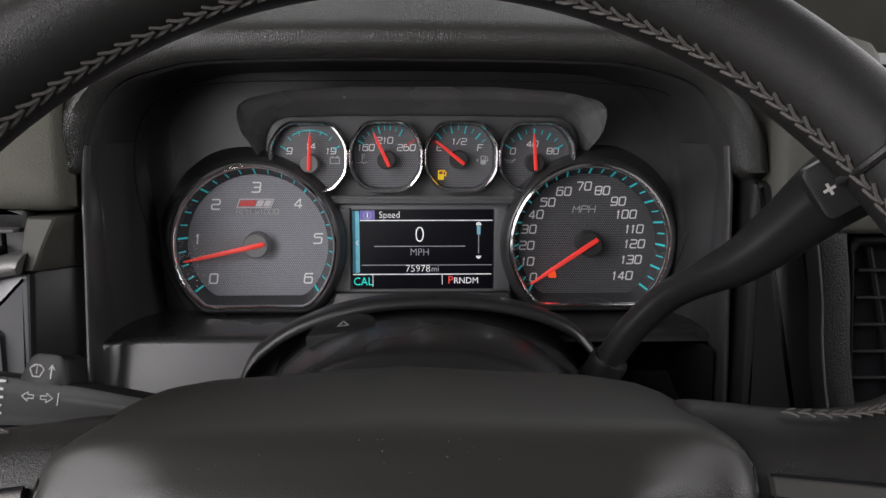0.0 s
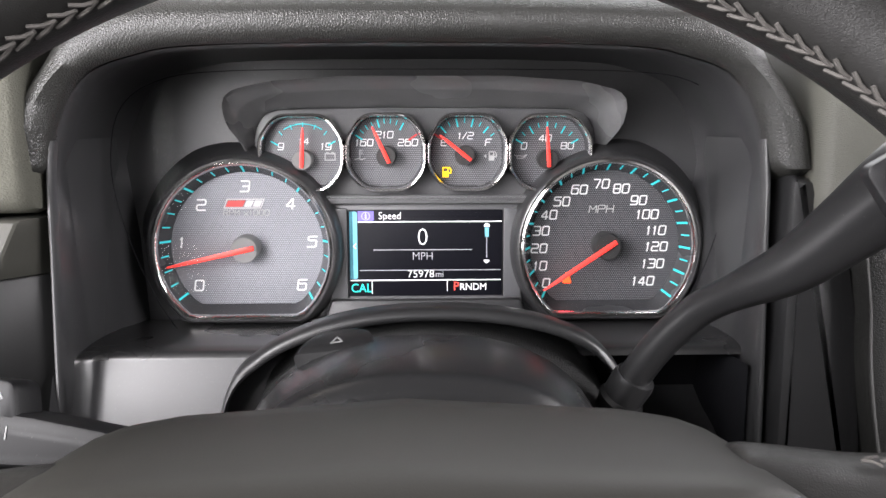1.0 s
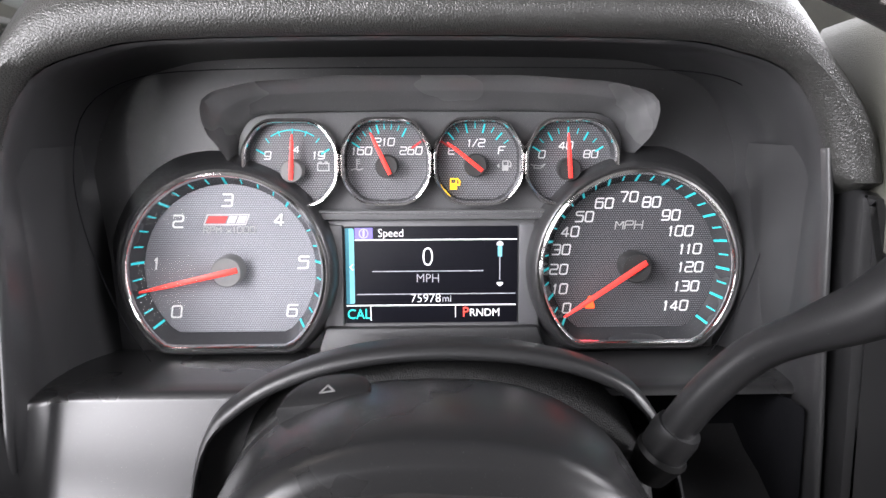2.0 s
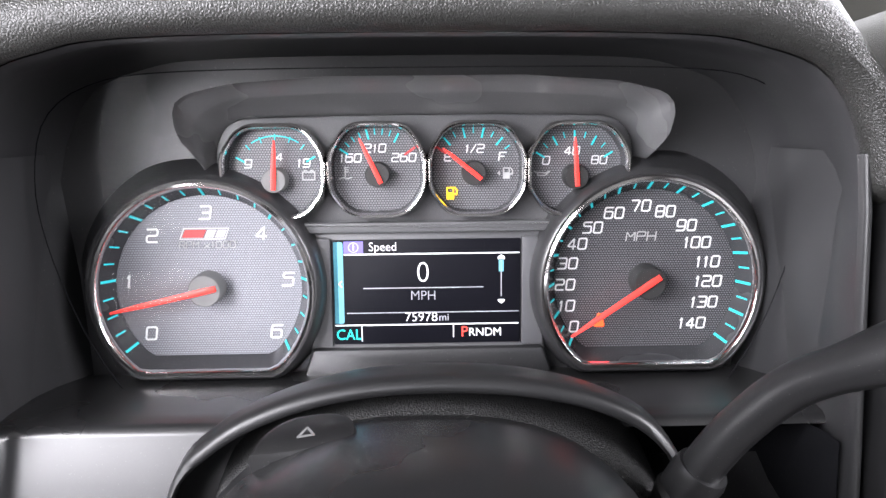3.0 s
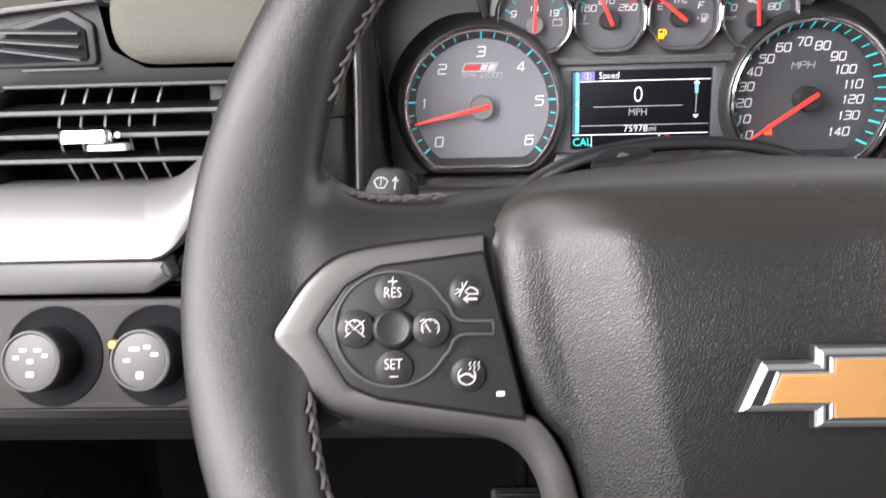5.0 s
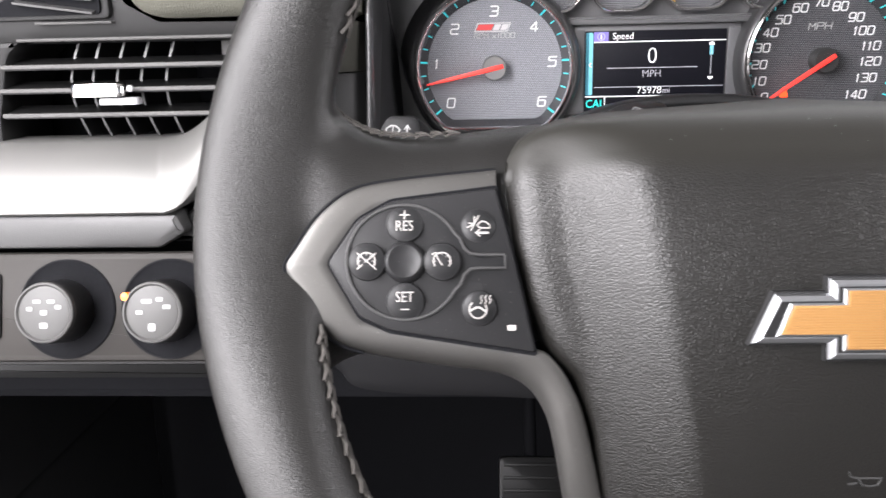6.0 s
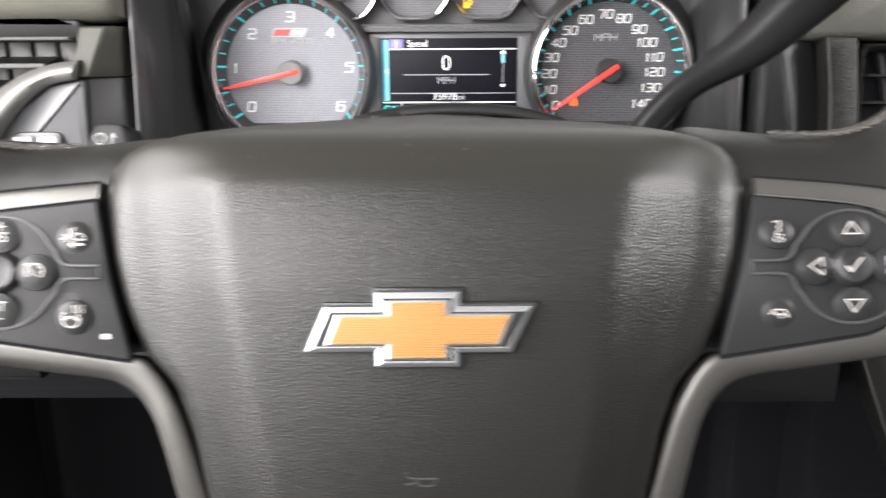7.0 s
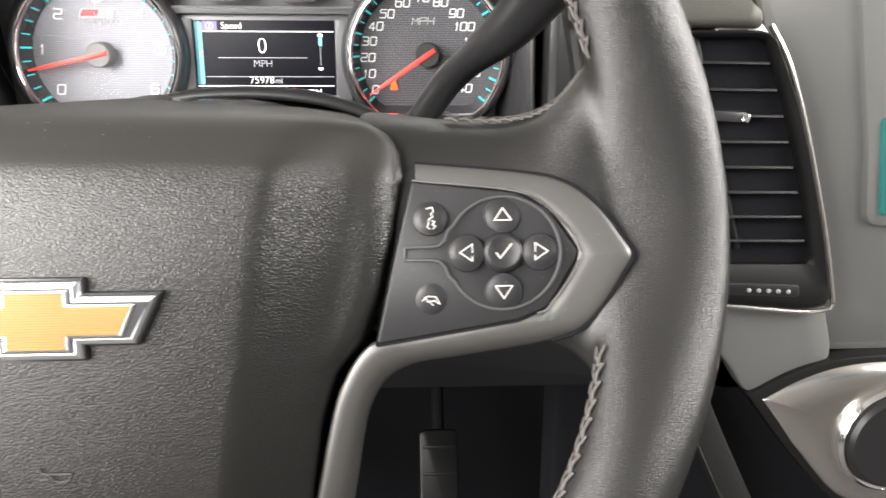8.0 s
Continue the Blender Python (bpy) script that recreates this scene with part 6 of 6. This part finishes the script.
def switch_pack(side):
    I = Matrix.Identity(4)
    name = "switch_pack"
    edge = rounded(mirror(PACK, side), [0.001, 0.008, 0.006, 0.003, 0.006, 0.006, 0.001, 0.0], 4) if side > 0 else rounded(mirror(PACK, side), [0.0, 0.001, 0.006, 0.006, 0.003, 0.006, 0.008, 0.001], 4)
    gap = [(side * 0.124 + (p[0] - side * 0.124) * 1.022, p[1] * 1.045) for p in edge]
    part("gap", placed(slab(gap, I, 0.0010, 0.0025), bend), SHADEBLACK, wheel)
    pack = part(name, placed(slab(edge, I, 0.0018, 0.0034, 0.0006), bend), SWITCH, wheel, "black rubber switch panel", 30)
    if side > 0:
        lip = smooth_line([(0.1040, 0.0243, 0.0035), (0.1360, 0.0201, 0.0035), (0.1470, 0.0135, 0.0035), (0.1552, 0.0005, 0.0035), (0.1465, -0.0150, 0.0035), (0.1420, -0.0178, 0.0035)], 40)
        part("bright_lip", placed(tube(lip, 0.00045, 6), bend), CHROME, wheel, "thin bright trim edge")
    cx, cy = side * 0.1318, 0.0010
    # keyhole shaped groove round the five-way pad
    loop = [(0.1015, 0.0030), (0.1095, 0.0030), (0.1120, 0.0034), (0.1138, 0.0050), (0.1150, 0.0080)] + [(2 * 0.1318 - x, y) for x, y in arc(0.0174, 30, 330, 44, 0.1318, 0.0010)] + [(0.1150, -0.0060), (0.1138, -0.0030), (0.1120, -0.0014), (0.1095, -0.0010), (0.1015, -0.0010)]
    loop = [(side * x, y) for x, y in loop]
    path = [(x, y, 0.0035) for x, y in loop + loop[:1]]
    part("groove", placed(tube(path, 0.0005, 6), bend), GREYPLASTIC, pack)
    low = 0.0033
    marks = PRINT
    spots = [(0, 0.0116), (0, -0.0120), (-0.0113, 0), (0.0113, 0)]
    for k, (du, dv) in enumerate(spots):
        part("button", placed(turned(dome(0.0050, 0.0008), pose(cx + du, cy + dv, low), 24), bend), SWITCH, pack, "domed black button")
    part("button", placed(turned([(0.0064, -0.001), (0.0060, 0.0000), (0.0056, 0.0006), (0.0049, 0.0010), (0.0042, 0.0007), (0.0026, 0.0002), (0.0008, 0.0001)], pose(cx, cy, low), 28), bend), SWITCH, pack, "dished centre button")
    for dv in (0.0120, -0.0130):
        part("button", placed(turned(dome(0.0047, 0.0010), pose(side * 0.1095, dv, low), 24), bend), SWITCH, pack, "domed black button")

    def mark(bm, name="symbol"):
        part(name, placed(bm, bend), marks, pack)

    h = low + 0.00068
    w = 0.00034
    if side > 0:
        for (du, dv), turn in zip(spots, (0, 180, 90, -90)):
            m = pose(cx + du, cy + dv, h, 0, 0, turn)
            mark(stroke([(-0.0026, -0.0017), (0.0026, -0.0017), (0.0, 0.0021)], w * 1.1, m, 0.0003, closed=True), "arrow_symbol")
        mark(stroke([(-0.0022, -0.0002), (-0.0010, -0.0018), (0.0024, 0.0024)], w * 1.3, pose(cx, cy, low + 0.0003), 0.0003), "tick_symbol")
        m = pose(0.1095, 0.0120, h + 0.0002)
        bm = stroke([(-0.0010, 0.0030), (0.0006, 0.0034), (0.0010, 0.0020), (0.0002, 0.0014), (0.0008, 0.0004), (-0.0004, -0.0004), (-0.0006, -0.0016)], w, m, 0.0003)
        stroke([(0.0004, -0.0008), (0.0014, -0.0012), (0.0006, -0.0020), (0.0016, -0.0026), (0.0008, -0.0034)], w * 0.9, m, 0.0003, bm)
        stroke([(-0.0004, -0.0016), (-0.0010, -0.0026), (-0.0002, -0.0034)], w * 0.8, m, 0.0003, bm)
        mark(bm, "voice_symbol")
        m = pose(0.1095, -0.0130, h + 0.0002)
        bm = stroke([(-0.0028, -0.0004), (-0.0012, 0.0010), (0.0014, 0.0008), (0.0026, -0.0014), (0.0010, -0.0004), (-0.0014, -0.0006)], w, m, 0.0003)
        stroke([(-0.0022, 0.0008), (0.0006, -0.0018)], w * 0.8, m, 0.0003, bm)
        mark(bm, "hang_up_symbol")
    else:
        for words, dv, size in (("RES", 0.0106, 0.0045), ("SET", -0.0108, 0.0045)):
            ob = lettering("lettering", words, size, WM @ pose(cx, cy + dv, h + bend(cx, cy + dv) + 0.0006), marks, pack, wide=0.80, bold=-0.00004)
        mark(stroke([(-0.0013, 0), (0.0013, 0)], w, pose(cx, cy + 0.0142, h), 0.0003), "plus_symbol")
        mark(stroke([(0, -0.0013), (0, 0.0013)], w, pose(cx, cy + 0.0142, h), 0.0003), "plus_symbol")
        mark(stroke([(-0.0012, 0), (0.0012, 0)], w, pose(cx, cy - 0.0143, h), 0.0003), "minus_symbol")
        for du, cross in ((-0.0113, True), (0.0113, False)):
            m = pose(cx + du, cy, h)
            bm = stroke(arc(0.0026, 215, -35, 14), w, m, 0.0003)
            for a in (180, 135, 90, 45, 0):
                stroke([(0.0018 * math.cos(radians(a)), 0.0018 * math.sin(radians(a))), (0.0026 * math.cos(radians(a)), 0.0026 * math.sin(radians(a)))], w * 0.6, m, 0.0003, bm)
            if cross:
                stroke([(-0.0028, -0.0024), (0.0028, 0.0024)], w * 0.9, m, 0.0003, bm)
                stroke([(-0.0028, 0.0024), (0.0028, -0.0024)], w * 0.9, m, 0.0003, bm)
            else:
                stroke([(0, -0.0012), (-0.0014, 0.0010)], w, m, 0.0003, bm)
                stroke([(-0.0030, 0.0020), (-0.0018, 0.0026)], w, m, 0.0003, bm)
            mark(bm, "cruise_symbol")
        m = pose(-0.1095, 0.0120, h + 0.0002)
        bm = stroke([(-0.0004, 0.0000), (0.0010, 0.0012), (0.0022, 0.0010), (0.0034, 0.0000), (0.0034, -0.0009), (0.0004, -0.0009)], w, m, 0.0003, closed=True)
        stroke([(0.0030, -0.0024), (-0.0006, -0.0024)], w * 1.8, m, 0.0003, bm)
        stroke([(0.0004, -0.0014), (-0.0008, -0.0024), (0.0004, -0.0034)], w, m, 0.0003, bm)
        for dx, dy in ((-0.0030, 0.0006), (-0.0022, -0.0016), (-0.0012, 0.0026), (0.0002, 0.0030), (-0.0034, -0.0008)):
            stroke([(-0.0012, 0.0004), (dx, dy)], w * 0.9, m, 0.0003, bm)
        mark(bm, "collision_symbol")
        m = pose(-0.1095, -0.0130, h + 0.0002)
        bm = stroke(arc(0.0026, 30, -230, 18, -0.0004, -0.0004), w * 1.2, m, 0.0003)
        stroke([(-0.0028, -0.0008), (-0.0010, 0.0002), (0.0002, 0.0002), (0.0020, -0.0010)], w * 1.6, m, 0.0003, bm)
        for k in range(3):
            stroke([(0.0004 + 0.0013 * k, 0.0014), (0.0009 + 0.0013 * k, 0.0022), (0.0004 + 0.0013 * k, 0.0030), (0.0009 + 0.0013 * k, 0.0038)], w * 0.8, m, 0.0003, bm)
        mark(bm, "heated_wheel_symbol")
        mark(slab(rounded([(-0.0013, -0.0008), (0.0013, -0.0008), (0.0013, 0.0008), (-0.0013, 0.0008)], 0.0003, 2), pose(-0.0998, -0.0188, 0.0034), 0, 0.0003), "status_lamp")


spokes()


# the cover's section: height along its middle, from its edges inwards, and its half width
CREST = ((-0.02, 0.0200), (0.0, 0.0198), (0.017, 0.0189), (0.0255, 0.0177), (0.0275, 0.0170), (0.0290, 0.0163), (0.0308, 0.0155), (0.0330, 0.0143), (0.0350, 0.0133), (0.0375, 0.0118), (0.0408, 0.0096), (0.0440, 0.0065), (0.0472, 0.0025), (0.0502, -0.003), (0.0538, -0.011))
EDGE = ((0.0, 0.0020), (0.0006, 0.0030), (0.0025, 0.0060), (0.0055, 0.0080), (0.0120, 0.0100), (0.0220, 0.0160), (0.0300, 0.0191))
FLANK = ((0.0, 0.0078), (0.0105, 0.0086), (0.0145, 0.0092), (0.0170, 0.0101), (0.0275, 0.0147), (0.0350, 0.0181), (0.0370, 0.0188), (0.0395, 0.0191), (0.0520, 0.0191))
ROUND = ((0.0, 0.0040), (0.0025, 0.0080), (0.0060, 0.0112), (0.0120, 0.0145), (0.0200, 0.0170), (0.0300, 0.0184), (0.0420, 0.0190), (0.0520, 0.0191))
WIDTH = ((-0.127, 0.050), (-0.106, 0.0655), (-0.090, 0.0690), (-0.0710, 0.0716), (-0.0500, 0.0752), (-0.0342, 0.0805), (-0.0248, 0.0890), (-0.0100, 0.0950), (0.0050, 0.0985), (0.027, 0.1005))


def height(u, v):
    """The cover's front: its crest less the fall of its flanks, which are rounder near the top."""
    wide = interpolate(v, WIDTH)
    far = max(0.0, wide - abs(u)) * 0.1005 / wide
    fade = min(1.0, max(0.0, (v - 0.026) / 0.022))
    line = 0.0926 + 0.245 * v
    side = min(interpolate(far, EDGE), interpolate(max(0.0, line - abs(u)) * 0.1005 / line, FLANK))
    side += (interpolate(far, ROUND) - side) * fade * fade * (3 - 2 * fade)
    crown = 0.0045 * max(0.0, 1 - (u / 0.078) ** 2) * min(1.0, max(0.0, (0.034 - v) / 0.040)) * min(1.0, max(0.0, (v + 0.125) / 0.050))
    return interpolate(v, CREST) + side - 0.0191 + crown


def airbag_cover():
    shape = [(0.0, 1.0), (0.0442, 0.93), (0.0640, 0.90), (0.0800, 0.835), (0.0908, 0.73), (0.0975, 0.54), (0.1008, 0.26), (0.1012, 0.0)]
    sides = [(0.1005, 0.027), (0.0985, 0.0050), (0.0950, -0.0100), (0.0890, -0.0248), (0.0805, -0.0342), (0.0752, -0.0500), (0.0716, -0.0710), (0.0690, -0.0900), (0.0655, -0.1060), (0.0575, -0.1190), (0.0400, -0.1250), (0.0, -0.1270)]
    rings = []
    # each ring: height at the sides, inset at the sides, height over the top edge, how far up the top edge reaches
    for z, inset, ztop, top in ((-0.034, 0.0, -0.058, 0.0662), (-0.030, 0.0, -0.050, 0.0680), (-0.024, 0.0, -0.042, 0.0655), (-0.017, 0.0, -0.032, 0.0618), (-0.010, 0.0, -0.021, 0.0578), (-0.004, 0.0, -0.011, 0.0538), (0.000, 0.0, -0.003, 0.0502), (0.003, 0.0006, 0.0025, 0.0472), (0.006, 0.0025, 0.0065, 0.0440), (0.0078, 0.0055, 0.0096, 0.0408), (0.0086, 0.0105, 0.0118, 0.0375), (0.0092, 0.0145, 0.0133, 0.0350), (0.0102, 0.0175, 0.0143, 0.0330), (0.0142, 0.0275, 0.0155, 0.0308), (0.0172, 0.0345, 0.0163, 0.0290), (0.0180, 0.0365, 0.0166, 0.0283), (0.0183, 0.0385, 0.0170, 0.0275), (0.0188, 0.0425, 0.0177, 0.0255)):
        k = 1 - inset / 0.1005
        half = [(u * k, 0.027 + (top - 0.027) * f - (1 - f) * inset * 0.25, ztop + (z - ztop) * (1 - f) ** 1.5) for u, f in shape]
        half += [(u * k, -0.03 + (v + 0.03) * (1 - inset / 0.11) if v < 0.02 else v - inset * 0.25, z) for u, v in sides[1:]]
        loop = half + [(-u, v, h) for u, v, h in half[-2:0:-1]]
        rings.append([(p.x, p.y, (height(p.x, p.y) if inset > 0 else p.z) + cover_drop(p.x, p.y)) for p in resample(loop, 160)])
    rim = [Vector((v[0], v[1], 0)) for v in rings[-1]]
    for f in (0.06, 0.14, 0.24, 0.36, 0.5, 0.64, 0.78, 0.9, 0.98):
        row = [p.lerp(Vector((0, -0.03, 0)), f) for p in rim]
        rings.append([(p.x, p.y, height(p.x, p.y) + cover_drop(p.x, p.y)) for p in row])
    bm = loft(rings, True, False, True)
    ob = part("airbag_cover", placed(bm), AIRBAG, wheel, "grained charcoal airbag cover with a smooth top", 60)
    # badge: plain gold cross bar in a bright frame
    m = WM @ pose(-0.0015, -0.0176, 0.0172, 13.5)

    def cross(d):
        return [(-0.0330 - d * 1.2, -0.0068 - d * 0.9), (-0.0268 - d * 0.6, 0.0070 + d * 0.9), (-0.0124 - d, 0.0070 + d * 0.9), (-0.0124 - d, 0.0112 + d), (0.0122 + d, 0.0112 + d), (0.0122 + d, 0.0070 + d * 0.9), (0.0338 + d * 1.2, 0.0070 + d * 0.9), (0.0270 + d * 0.6, -0.0072 - d * 0.9), (0.0122 + d, -0.0072 - d * 0.9), (0.0122 + d, -0.0114 - d), (-0.0124 - d, -0.0114 - d), (-0.0124 - d, -0.0068 - d * 0.9)]

    emblem = part("emblem", slab(cross(0.0006), m, -0.004, 0.0006, 0.0003), PLASTIC, wheel, "gold cross shaped emblem with a chrome frame")
    part("emblem_frame", slab(cross(0.0), m, 0.0, 0.0024, 0.0016), EMBLEMCHROME, emblem, "polished chrome frame", 20)
    part("emblem_channel", slab(cross(-0.0022), m, 0.0, 0.0025, 0.0001), PLASTIC, emblem, "black channel inside the frame", 20)
    inner = [(-0.0258, -0.0040), (-0.0222, 0.0040), (-0.0080, 0.0040), (-0.0080, 0.0080), (0.0080, 0.0080), (0.0080, 0.0040), (0.0266, 0.0040), (0.0226, -0.0042), (0.0080, -0.0042), (0.0080, -0.0082), (-0.0080, -0.0082), (-0.0080, -0.0040)]
    part("emblem_bevel", slab([(x + math.copysign(0.0012, x), y + math.copysign(0.0007, y)) for x, y in inner], m, 0.0, 0.0031, 0.0007), EMBLEMCHROME, emblem, "bright chrome edge of the field", 20)
    field = part("emblem_field", slab(inner, m, 0.0, 0.0033, 0.0002), GOLD, emblem, "ribbed gold field")
    for k in range(22):
        v = -0.0077 + 0.0154 * k / 21
        a, b = (-0.0078, 0.0078) if abs(v) > 0.0039 else (-0.0250 + (v + 0.0039) * 0.42, 0.0226 + (v + 0.0039) * 0.42)
        part("rib", box(m @ pose((a + b) / 2, v, 0.0033), (b - a, 0.00036, 0.0006)), GOLD, field)
    # small key shaped mark low on the cover
    z = height(0, -0.0622) + cover_drop(0, -0.0622) + 0.0002
    m = WM @ pose(-0.0009, -0.0622, z, 19.5)
    bm = stroke([(-0.0046, 0.0020), (-0.0042, 0.0007), (-0.0020, 0.0003), (0.0044, 0.0003), (0.0034, -0.0018), (0.0012, -0.0022), (-0.0008, -0.0018), (-0.0020, 0.0001)], 0.00045, m, 0.0004)
    stroke([(-0.0046, -0.0016), (-0.0024, -0.0012)], 0.0005, m, 0.0004, bm)
    part("release_mark", bm, GREYPLASTIC, ob, "small embossed mark")
    # specks of dust on the smooth top
    rng = random.Random(11)
    bm = bmesh.new()
    for k in range(16):
        u, v, r = rng.uniform(-0.060, 0.062), rng.uniform(0.033, 0.0435), rng.choice((0.00011, 0.00014, 0.00018, 0.00024))
        turned([(r, -0.0003), (r * 0.9, 0.00008), (r * 0.4, 0.00016)], WM @ pose(u, v, height(u, v) + 0.00005, -24), 7, bm=bm)
    tagged(part("dust", bm, SCUFF, ob, "pale specks of dust"), kind="stuff")


airbag_cover()
